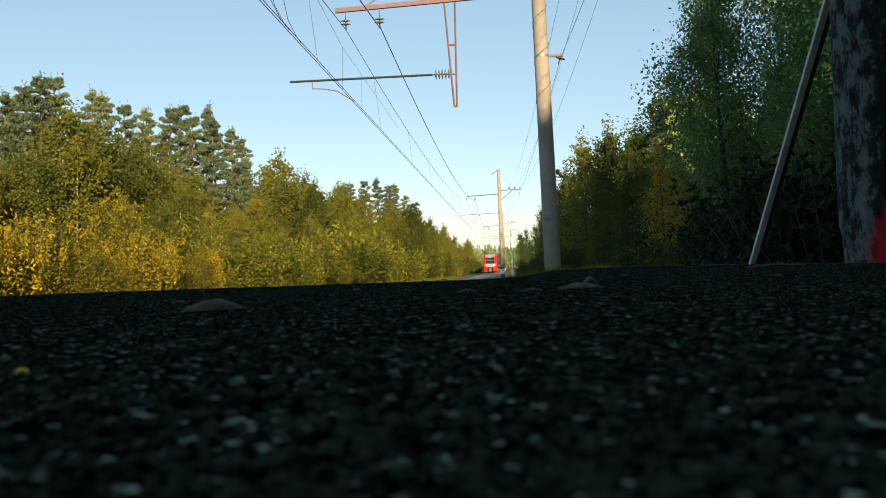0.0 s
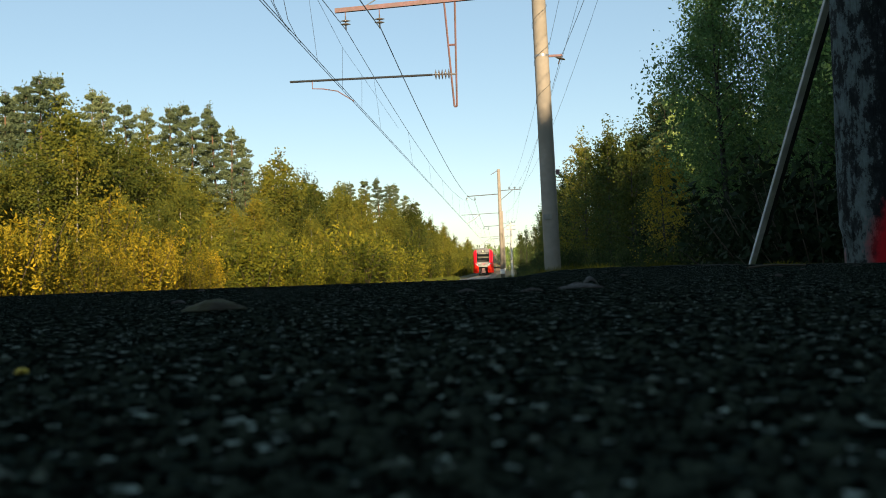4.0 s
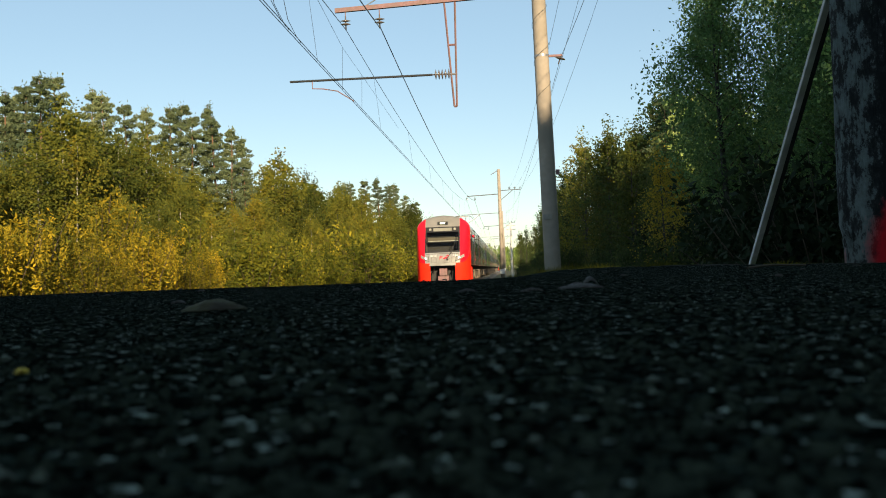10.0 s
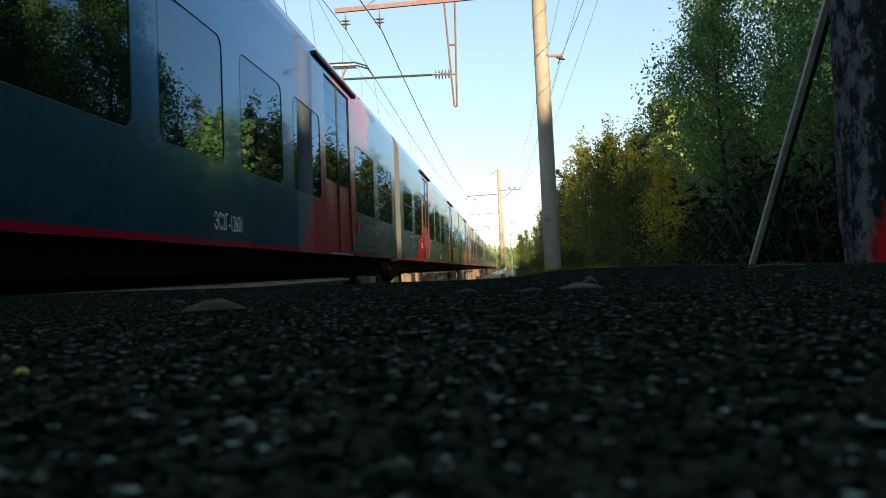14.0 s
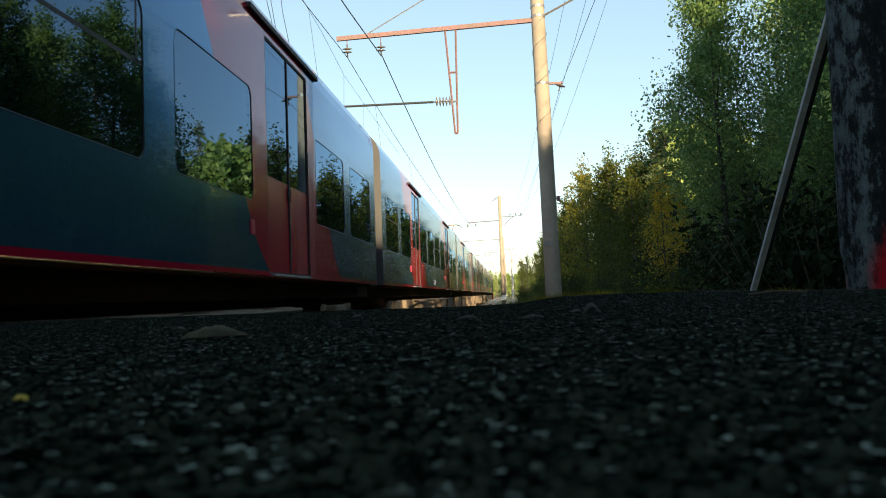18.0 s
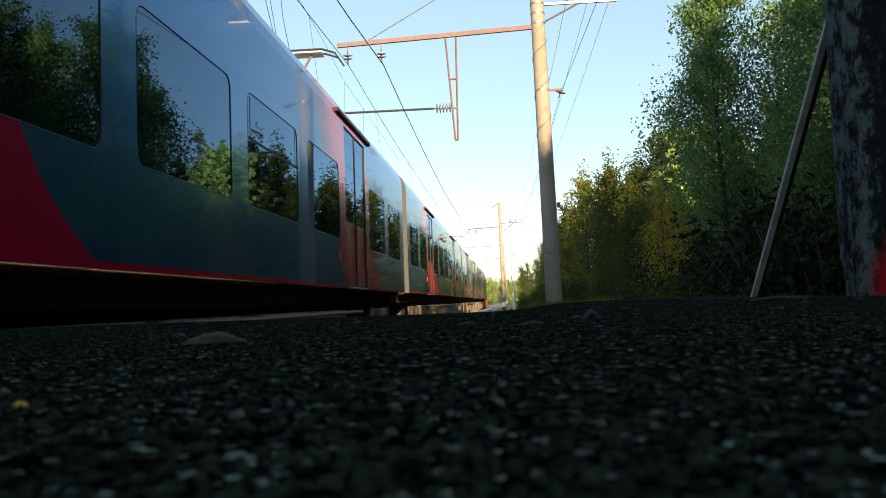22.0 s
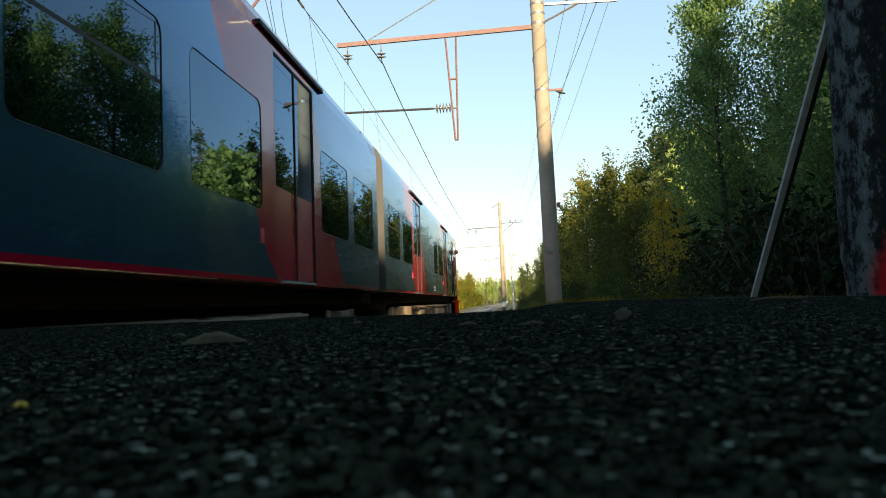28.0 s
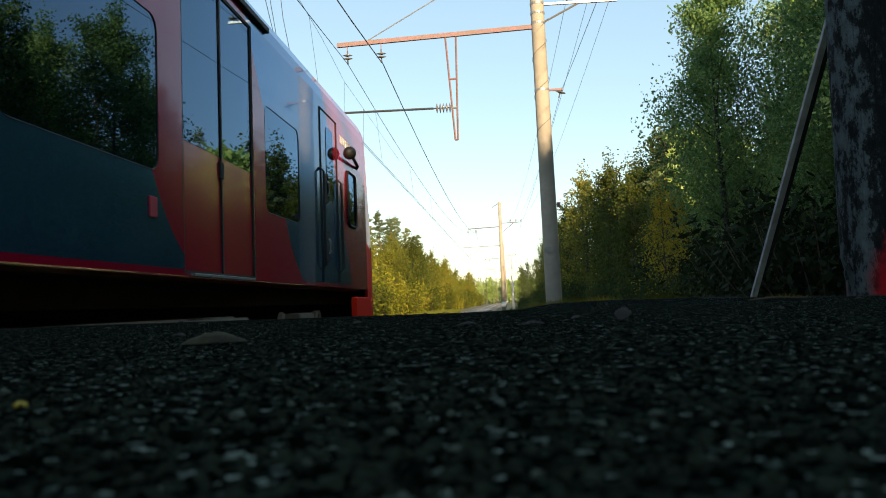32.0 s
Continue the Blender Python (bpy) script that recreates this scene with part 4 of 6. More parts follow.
def make_mid_car(number, fields, seed, vents=(0, 6), pan=None, horns=False, flip=False, notice=""):
    car = tagged(new("train_car"), "silver-grey and red middle coach of a commuter train", "train car", group="cars of the train")
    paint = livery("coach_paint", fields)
    holes = [(a, b, W0, W1) for a, b in MID_WINDOWS] + [(a, b, 0.31, 2.7) for a, b in MID_DOORS]
    add_shell(car, 0.42, 24.38, holes, paint, "roof")
    for s in (1, -1):
        for i, (a, b) in enumerate(MID_WINDOWS):
            add_window(car, s * HALF, a, b, paint, i in vents)
        for a, b in MID_DOORS:
            add_door(car, s * HALF, a, b, paint)
    add_bogie(car, 3.3)
    add_bogie(car, 21.5)
    add_undergear(car, 6.0, 18.8, seed)
    add_roof_gear(car, ((4.5, 8.0, 0.16, 1.15), (11.0, 14.0, 0.18, 1.2), (16.5, 19.6, 0.16, 1.1)))
    add_gangway(car)
    if pan is not None:
        add_pantograph(car, pan)
    if horns:
        for y in (11.6, 12.9):
            v, f = tube([(HALF - 0.01, y, 2.42), (HALF + 0.05, y, 2.42), (HALF + 0.07, y, 2.42)], [0.11, 0.10, 0.07], 20)
            shape("round_vent", v, f, "porcelain", car, "round dark vent")
    if number:
        add_number(car, number, 11.66, flip=flip)
    if notice:
        for body, y, z in ((notice, 19.14, 1.575), ("ДЛЯ", 19.25, 1.665)):
            me = text_mesh(body, 0.066)
            me.materials.append(MAT["white"])
            ob = new("seat_notice", me)
            ob.parent = car
            ob.matrix_basis = pose(HALF + 0.004, y, z, 90, 0, 90) @ Matrix.Diagonal((0.78, 1, 1, 1))
            ob["label"] = "small white seat notice"
    return car


# the nose: depth ahead of the straight body at each height
def nose_depth(z):
    k = [(-0.7, 2.3), (0.2, 2.5), (0.9, 2.48), (1.25, 2.28), (1.8, 1.78), (2.4, 1.28), (2.8, 0.98), (3.05, 0.78), (3.3, 0.54), (3.48, 0.32), (3.58, 0.14), (3.62, 0.0)]
    for (a, da), (b, db) in zip(k, k[1:]):
        if z <= b:
            return da + (db - da) * (z - a) / (b - a)
    return 0.0


def half_width(z):
    if z <= 2.74:
        return HALF
    for (xa, za), (xb, zb) in zip(ROOF, ROOF[1:]):
        if z <= zb:
            return xa + (xb - xa) * (z - za) / (zb - za)
    return 0.0


NOSE_Y = 24.2


def nose_point(x, z, out=0.0):
    w = max(half_width(z), 0.02)
    k = min(1.0, abs(x) / w)
    d = (0.72 * nose_depth(z) + out) * (1 - k ** 5.4) ** (1 / 2.5)
    return (x, NOSE_Y + d, z)


def nose_patch(x0, x1, z0, z1, nx=12, nz=12, out=0.0, fx=None):
    """A piece of the nose's skin; z0 and z1 may be functions of x."""
    lo = z0 if callable(z0) else (lambda x: z0)
    hi = z1 if callable(z1) else (lambda x: z1)
    verts = []
    for j in range(nz + 1):
        for i in range(nx + 1):
            x = x0 + (x1 - x0) * i / nx
            z = lo(x) + (hi(x) - lo(x)) * j / nz
            w = half_width(z)
            verts.append(nose_point(max(-w, min(w, x)), z, out))
    faces = [(j * (nx + 1) + i, j * (nx + 1) + i + 1, (j + 1) * (nx + 1) + i + 1, (j + 1) * (nx + 1) + i) for j in range(nz) for i in range(nx)]
    return verts, faces


def bumper_line(x):
    return 0.46 + 0.62 * max(0.0, (abs(x) - 0.80) / 0.95) ** 4.2


WS = 1.13


def make_head_car(number, windows, seed, mirrors=True):
    """An end coach: straight body from the gangway, driver's cab and nose at the far end."""
    car = tagged(new("train_car"), "red-nosed end coach of a silver-grey commuter train", "train car", group="cars of the train")
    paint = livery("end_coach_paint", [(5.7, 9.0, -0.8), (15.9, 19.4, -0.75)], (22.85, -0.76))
    holes = [(a, b, W0, W1) for a, b in windows] + [(a, b, 0.31, 2.7) for a, b in ((5.8, 7.6), (15.95, 17.75))]
    add_shell(car, 0.42, NOSE_Y, holes, paint, "roof")
    for s in (1, -1):
        for i, (a, b) in enumerate(windows):
            add_window(car, s * HALF, a, b, paint, i == 0)
        for a, b in ((5.8, 7.6), (15.95, 17.75)):
            add_door(car, s * HALF, a, b, paint)
        # cab door outline, rails and side window
        x = s * (HALF + 0.002)
        for y in (20.72, 21.78):
            v, f = tube([(x, y, 0.34), (x, y, 2.6)], 0.012, 4)
            shape("cab_door_joint", v, f, "black", car)
        v, f = tube([(x, 20.72, 2.6), (x, 21.78, 2.6)], 0.012, 4)
        shape("cab_door_joint", v, f, "black", car)
        for y in (20.66, 21.84):
            v, f = tube([(x, y, 0.5), (x + s * 0.05, y, 0.55), (x + s * 0.05, y, 1.75), (x, y, 1.8)], 0.018, 6)
            shape("handrail", v, f, "black", car, "dark cab handrail")
        for z in (0.62, 1.38):
            v, f = pane_mesh(x + s * 0.004, rounded(20.98, 21.18, z, z + 0.40, 0.095), -s, 0.01)
            cup = shape("cab_door_recess", v, f, "black", car, "dark oval grip recess")
            v, f = tube([(x + s * 0.008, 21.08, z + 0.10), (x + s * 0.03, 21.08, z + 0.13), (x + s * 0.03, 21.08, z + 0.27), (x + s * 0.008, 21.08, z + 0.30)], 0.016, 6)
            shape("grip", v, f, "steel", cup, "pale metal grip")
        v, f = pane_mesh(x + s * 0.004, rounded(22.55, 23.2, 1.25, 2.02, 0.1), -s, 0.02)
        shape("cab_window", v, f, "glass", car, "small dark cab window")
        v, f = tube([(x + s * 0.01, y, z) for y, z in rounded(22.53, 23.22, 1.23, 2.04, 0.11) + rounded(22.53, 23.22, 1.23, 2.04, 0.11)[:1]], 0.02, 4, False)
        shape("cab_window_seal", v, f, "black", car)
        v, f = pane_mesh(x + s * 0.004, rounded(21.08, 21.52, 1.45, 2.42, 0.08), -s, 0.02)
        shape("cab_door_window", v, f, "glass", car, "narrow dark window of the cab door")
        v, f = tube([(x - s * 0.02, 23.5, 2.21), (x + s * 0.04, 23.3, 2.22), (x + s * 0.12, 22.3, 2.24)], 0.026, 8)
        arm = shape("mirror_arm", v, f, "black", car)
        n = 14
        v, f = tube([(x + s * 0.12, 22.36, 2.24), (x + s * 0.12, 22.29, 2.24), (x + s * 0.12, 22.18, 2.24), (x + s * 0.12, 22.09, 2.24), (x + s * 0.12, 22.05, 2.24)], [0.03, 0.075, 0.098, 0.075, 0.03], n)
        shape("rear_camera", v, f, "red" if mirrors else "black", arm, "rounded rear-view housing", True)
    # skin of the nose
    for s in (-1, 1):
        v, f = nose_patch(s * WS, s * HALF, bumper_line, 2.90, 14, 24)
        shape("nose_cheek", v, f, "red", car, "glossy red nose cheek", True)
        v, f = nose_patch(s * WS, s * HALF, 2.90, 3.619, 14, 10)
        shape("nose_brow", v, f, "red", car, "", True)
        v, f = nose_patch(s * 0.80, s * HALF, -0.72, bumper_line, 18, 10, 0.03)
        shape("bumper", v, f, "orange", car, "bright orange-red bumper corner", True)
        v, f = tube([Vector(nose_point(s * (1.0 + 0.74 * i / 16), bumper_line(1.0 + 0.74 * i / 16), 0.03)) for i in range(17)], 0.006, 5)
        shape("bumper_joint", v, f, "black", car)
        part("bumper_side", block(min(s * 1.70, s * 1.79), max(s * 1.70, s * 1.79), 22.92, NOSE_Y + 0.06, -0.72, 0.16, 0.012), "orange", car, "orange-red side skirt")
    v, f = nose_patch(-WS, WS, 2.83, 3.619, 24, 12)
    shape("nose_visor", v, f, "visor", car, "dusty grey brow over the windscreen", True)
    v, f = nose_patch(-WS, WS, 0.42, 1.14, 24, 10)
    panel = shape("front_panel", v, f, "silver", car, "pale silver front panel", True)
    v, f = nose_patch(-0.84, 0.84, 0.30, 0.42, 16, 2, 0.05)
    shape("front_lip", v, f, "silver", car, "grey lip under the front panel", True)
    # windscreen with its black surround
    v, f = nose_patch(-WS + 0.08, WS - 0.08, 1.23, 2.50, 20, 16, -0.01)
    shape("windscreen", v, f, "windscreen", car, "large raked windscreen", True)
    for a, b, c, d in ((-WS, WS, 1.14, 1.24), (-WS, WS, 2.48, 2.83), (-WS, -WS + 0.09, 1.24, 2.48), (WS - 0.09, WS, 1.24, 2.48)):
        v, f = nose_patch(a, b, c, d, 16, 6, 0.004)
        shape("windscreen_surround", v, f, "black", car, "black windscreen surround", True)
    v, f = nose_patch(-0.60, 0.60, 2.55, 2.76, 10, 3, 0.012)
    shape("route_display", v, f, "screen", car, "pale blank route display")
    for s in (-1, 1):
        x, y, z = nose_point(s * 0.8, 2.66, 0.01)
        v, f = tube([(x, y - 0.02, z), (x, y + 0.03, z + 0.01)], 0.085, 16)
        shape("marker_lamp", v, f, "screen", car)
    v, f = nose_patch(-0.34, 0.34, 2.96, 3.18, 8, 4, 0.03)
    top = shape("top_lamp", v, f, "black", car, "roof headlamp in a black frame", True)
    v, f = nose_patch(-0.17, 0.17, 3.01, 3.14, 6, 3, 0.055)
    shape("lens", v, f, "soft_glow", top, "lit lamp lens")
    # cab behind the glass: back wall, desk and sun blind
    part("cab_wall", block(-1.3, 1.3, NOSE_Y - 0.3, NOSE_Y - 0.25, 0.4, 2.9), "inside", car)
    for s in (-1, 1):
        part("cab_lining", block(s * 1.12 - 0.02, s * 1.12 + 0.02, NOSE_Y - 0.25, NOSE_Y + 0.45, 0.4, 2.7), "visor", car)
    part("cab_desk", block(-1.2, 1.2, NOSE_Y + 0.3, NOSE_Y + 1.15, 0.9, 1.22, 0.05), "visor", car)
    part("cab_blind", block(-1.0, 0.95, NOSE_Y + 0.98, NOSE_Y + 1.01, 1.90, 2.12, 0.004), "blind", car, "pale sun blind")
    part("blind_rail", block(-1.0, 0.95, NOSE_Y + 1.02, NOSE_Y + 1.05, 1.87, 1.915, 0.004), "white", car)
    # joints, hatches, wipers, lamps, lettering on the front panel
    v, f = tube([Vector(nose_point(-1.05 + 2.1 * i / 14, 1.08 - 0.04 * abs(i - 7) / 7, 0.006)) for i in range(15)], 0.012, 5)
    shape("panel_joint", v, f, "black", panel)
    for a, b in ((-0.83, -0.57), (0.40, 0.70), (-0.47, -0.09)):
        z1 = 0.72 if a == -0.47 else 0.84
        z0 = 0.50
        ring = [(a, z0), (b, z0), (b, z1), (a, z1), (a, z0)]
        v, f = tube([Vector(nose_point(x, z, 0.004)) for x, z in ring], 0.008, 4, False)
        shape("hatch", v, f, "black", panel, "outlined front hatch")
    hub = Vector(nose_point(-0.32, 0.69, 0.06))
    v, f = tube([hub - Vector((0, 0.06, 0)), hub + Vector((0, 0.05, 0))], 0.07, 12)
    wiper = shape("wiper", v, f, "black", car, "black wiper with long arms")
    for a in (0.0, 0.07):
        v, f = tube([hub + Vector((a, 0, 0.03)), Vector(nose_point(-0.58 - a, 1.2, 0.07)), Vector(nose_point(-0.90 + a, 1.92, 0.07))], 0.014, 5)
        shape("wiper_arm", v, f, "black", wiper)
    v, f = tube([Vector(nose_point(-0.90, 1.36 + 0.12 * i, 0.045)) for i in range(9)], 0.014, 5)
    shape("wiper_blade", v, f, "black", wiper)
    for s in (-1, 1):
        quad = [(0.84, 0.57), (1.18, 0.68), (1.46, 0.83), (1.41, 1.05), (0.88, 0.90)]
        v = [nose_point(s * x, z, 0.012) for x, z in quad]
        cen = nose_point(s * 1.13, 0.81, 0.03)
        hl = shape("headlamp", v + [cen], [(i, (i + 1) % 5, 5) for i in range(5)], "black", car, "slanted headlamp in a black frame")
        quad = [(0.88, 0.61), (1.17, 0.71), (1.42, 0.85), (1.38, 1.01), (0.91, 0.87)]
        v = [nose_point(s * x, z, 0.03) for x, z in quad]
        shape("lens", v + [nose_point(s * 1.13, 0.80, 0.055)], [(i, (i + 1) % 5, 5) for i in range(5)], "lamp_glass", hl)
        quad = [(1.02, 0.73), (1.11, 0.76), (1.11, 0.85), (1.02, 0.82)]
        v = [nose_point(s * x, z, 0.06) for x, z in quad]
        shape("bulb", v, [(0, 1, 2, 3)], "glow", hl, "bright white lamp")
    # front seen from outside: +Y nose, so letters run towards -X
    for body, x, z, size, mat in (("ЭС2Г", 0.80, 0.87, 0.19, "white"), ("126", -0.69, 0.885, 0.205, "white")):
        me = text_mesh(body, size)
        me.materials.append(MAT[mat])
        ob = new("series_number", me)
        ob.parent = panel
        _, py, pz = nose_point(x - 0.15, z, 0.03)
        ob.matrix_basis = pose(x, py, pz, 90, 0, 180)
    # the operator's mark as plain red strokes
    strokes = [[(0.50, 0.70), (0.46, 0.99), (0.30, 1.0), (0.25, 0.94), (0.28, 0.87), (0.44, 0.85)], [(0.22, 0.74), (0.10, 0.84), (0.02, 0.85), (-0.10, 0.94)],
               [(0.12, 0.78), (0.0, 0.79), (-0.02, 0.90)], [(-0.06, 0.82), (-0.22, 0.84), (-0.26, 1.0), (-0.10, 1.01), (-0.06, 0.92), (-0.24, 0.84)], [(-0.26, 1.0), (-0.32, 1.08), (-0.12, 1.10)]]
    pieces = [tube([Vector(nose_point(0.17 - (0.5 - x) * 0.7, 0.70 + (z - 0.70) * 0.66, 0.02)) for x, z in st], 0.026, 6) for st in strokes]
    v, f = joined(pieces)
    shape("operator_mark", v, f, "logo", panel, "red operator mark")
    # dark opening with coupler
    part("coupler_recess", block(-1.6, 1.6, NOSE_Y + 0.5, NOSE_Y + 0.7, -0.8, 0.42), "black", car)
    part("coupler_recess", block(-0.98, 0.98, NOSE_Y + 0.9, NOSE_Y + 1.62, 0.26, 0.30), "black", car)
    bm = bmesh.new()
    block(-0.25, 0.25, NOSE_Y + 0.9, NOSE_Y + 1.55, -0.35, 0.12, 0.04, bm)
    block(-0.36, 0.36, NOSE_Y + 0.9, NOSE_Y + 1.4, -0.75, -0.35, 0.04, bm)
    part("coupler", bm, "rust", car, "rusty red automatic coupler")
    for x in (-0.62, 0.62):
        v, f = tube([(x, NOSE_Y + 0.9, 0.1), (x, NOSE_Y + 1.5, -0.1), (x * 0.9, NOSE_Y + 1.42, -0.6)], 0.04, 6)
        shape("brake_hose", v, f, "black", car)
    add_bogie(car, 3.3)
    add_bogie(car, 20.2)
    add_undergear(car, 6.0, 17.6, seed)
    add_roof_gear(car, ((4.5, 8.0, 0.16, 1.15), (12.0, 15.5, 0.18, 1.2)))
    # bars where the train's name stands high on the cab side
    for s in (1, -1):
        for i in range(8):
            part("name_bar", block(s * (HALF + 0.001), s * (HALF + 0.004), 22.10 + 0.14 * i, 22.20 + 0.14 * i, 2.38, 2.49), "white", car)
    if number:
        add_number(car, number, 11.3 if number.endswith("5") else 12.1, flip=not number.endswith("5"))
    return car


BACKSLASH = [(5.7, 9.25, -0.8), (17.1, 20.8, -0.75)]
SLASH = [(4.0, 7.7, 0.75), (15.2, 19.1, 0.8)]
HEAD_W = [(0.95, 2.95), (3.4, 5.4), (7.9, 9.4), (9.8, 11.35), (11.74, 13.2), (13.55, 15.55), (18.1, 19.6)]
TAIL_W = [(0.95, 2.95), (3.4, 5.4), (11.74, 13.2), (13.55, 15.55), (18.1, 19.6)]
CARS = [(make_head_car("ЭС2Г-12601", HEAD_W, 1), 0.0, 180.0)]
for i in range(6):
    fields = [SLASH, [SLASH[0], BACKSLASH[1]], BACKSLASH, BACKSLASH, BACKSLASH, BACKSLASH][i]
    number = ["ЭС2Г-12602", "ЭС2Г-12603", "ЭС2Г-12608", "", "", "ЭС2Г-12604"][i]
    pan = {0: 1.7, 3: 21.3, 5: 21.7}.get(i)
    CARS.append((make_mid_car(number, fields, 10 + i, (0, 4), pan, horns=i == 4, notice="СИДЕНИЯ-94" if i == 3 else ""), 24.8 * i, 0.0))
tail = make_head_car("ЭС2Г-12605", TAIL_W, 30, False)
add_gangway(tail)
CARS.append((tail, 24.8 * 6, 0.0))

# seconds and the place along the track of the joint behind the first car
TRAVEL = [(0, 241.0), (3, 193.3), (6, 146.0), (9, 97.8), (12, 48.9), (12.5, 41.1), (13, 33.7), (13.4, 27.55), (14.4, 13.45), (16.6, -16.2), (18, -33.7), (19, -45.9), (20, -57.4), (21, -68.6), (22, -79.1), (22.4, -83.2),
          (23, -89.3), (24, -98.9), (24.4, -102.55), (25.2, -109.9), (28, -132.6), (29, -140.1), (30, -147.1), (31, -153.1), (32, -158.6)]


# ---- trees and bushes ----
def leaf_cloud(points, size, rs, slim=0.55, droop=0.0):
    """One small folded blade at each point, turned at random."""
    n = len(points)
    p = np.asarray(points, dtype=float)
    d = rs.normal(size=(n, 3))
    d[:, 2] -= droop
    d /= np.linalg.norm(d, axis=1)[:, None]
    e = np.cross(d, rs.normal(size=(n, 3)))
    e /= np.linalg.norm(e, axis=1)[:, None] + 1e-9
    s = (size * rs.uniform(0.6, 1.3, n))[:, None]
    v = np.empty((n, 4, 3))
    v[:, 0], v[:, 1], v[:, 2], v[:, 3] = p - d * s * 0.5, p + e * s * slim * 0.5, p + d * s * 0.5, p - e * s * slim * 0.5
    return v.reshape(-1, 3), np.arange(4 * n).reshape(-1, 4)


def cloud_mesh(name, verts, faces, mat):
    me = bpy.data.meshes.new(name)
    me.from_pydata(verts.tolist(), [], faces.tolist())
    me.update()
    me.materials.append(MAT[mat])
    return me


def tree_thing(name, wood_v, wood_f, wood_mat, crown, label, category, group, limbs=None):
    root = tagged(new(name), label, category, group=group)
    shape("trunk", wood_v, wood_f, wood_mat, root, smooth=True)
    if limbs:
        shape("branching", *joined(limbs), "twig", root)
    ob = new("crown", crown)
    ob.parent = root
    root.location = (0, 0, -500)
    return root


def make_birch(h, r, leaves, leaf, mat, seed, label, group, low=0.22, name="birch_tree", bark="birch_bark"):
    rs = np.random.RandomState(seed)
    bend = rs.uniform(-0.25, 0.25, 2)
    spine = lambda t: np.array([bend[0] * math.sin(t * 2.5) * h * 0.06, bend[1] * math.sin(t * 2) * h * 0.06, t * h])
    pieces = [tube([spine(k / 8) for k in range(9)], [0.011 * h * (1 - 0.92 * k / 8) + 0.008 for k in range(9)], 8)]
    pts = []
    limbs = 26
    for i in range(limbs):
        t = low + (0.97 - low) * (i / limbs) ** 0.9
        a = i * 2.4 + rs.uniform(-0.5, 0.5)
        reach = r * (1.05 - t) ** 0.55 * math.sin(min(1.0, (t - low + 0.12) * 3.2) * math.pi / 2) * rs.uniform(0.55, 1.2)
        base = spine(t)
        tip = base + np.array([math.cos(a) * reach, math.sin(a) * reach, reach * rs.uniform(0.35, 0.95)])
        mid = (base + tip) / 2 + np.array([0, 0, 0.12 * reach])
        pieces.append(tube([base, mid, tip], [0.004 * h * (1.05 - t) + 0.006, 0.012, 0.005], 5))
        m = int(leaves / limbs)
        k = rs.uniform(0.2, 1.08, m) ** 0.8
        along = base[None] * ((1 - k) ** 2)[:, None] + 2 * mid[None] * (k * (1 - k))[:, None] + tip[None] * (k ** 2)[:, None]
        # leaves gather in hanging sprays along each limb
        sprays = rs.randint(0, 14, m)
        offs = np.clip(rs.normal(size=(14, 3)), -1.5, 1.5) * reach * 0.27
        spread = np.clip(rs.normal(size=(m, 3)), -1.6, 1.6) * (0.09 + reach * 0.065)
        hang = -np.abs(rs.normal(size=m)) * 0.16 * reach
        q = along + offs[sprays] + spread
        q[:, 2] += hang
        pts.append(q)
    top = spine(1.0)[None] + rs.normal(size=(int(leaves * 0.03), 3)) * np.array([0.2, 0.2, 0.5])
    pts.append(top)
    p = np.concatenate(pts)
    p = p[p[:, 2] > 0.25]
    v, f = leaf_cloud(p, leaf, rs, 0.7, 0.5)
    return tree_thing(name, *pieces[0], bark, cloud_mesh("crown", v, f, mat), label, "tree", group, pieces[1:])


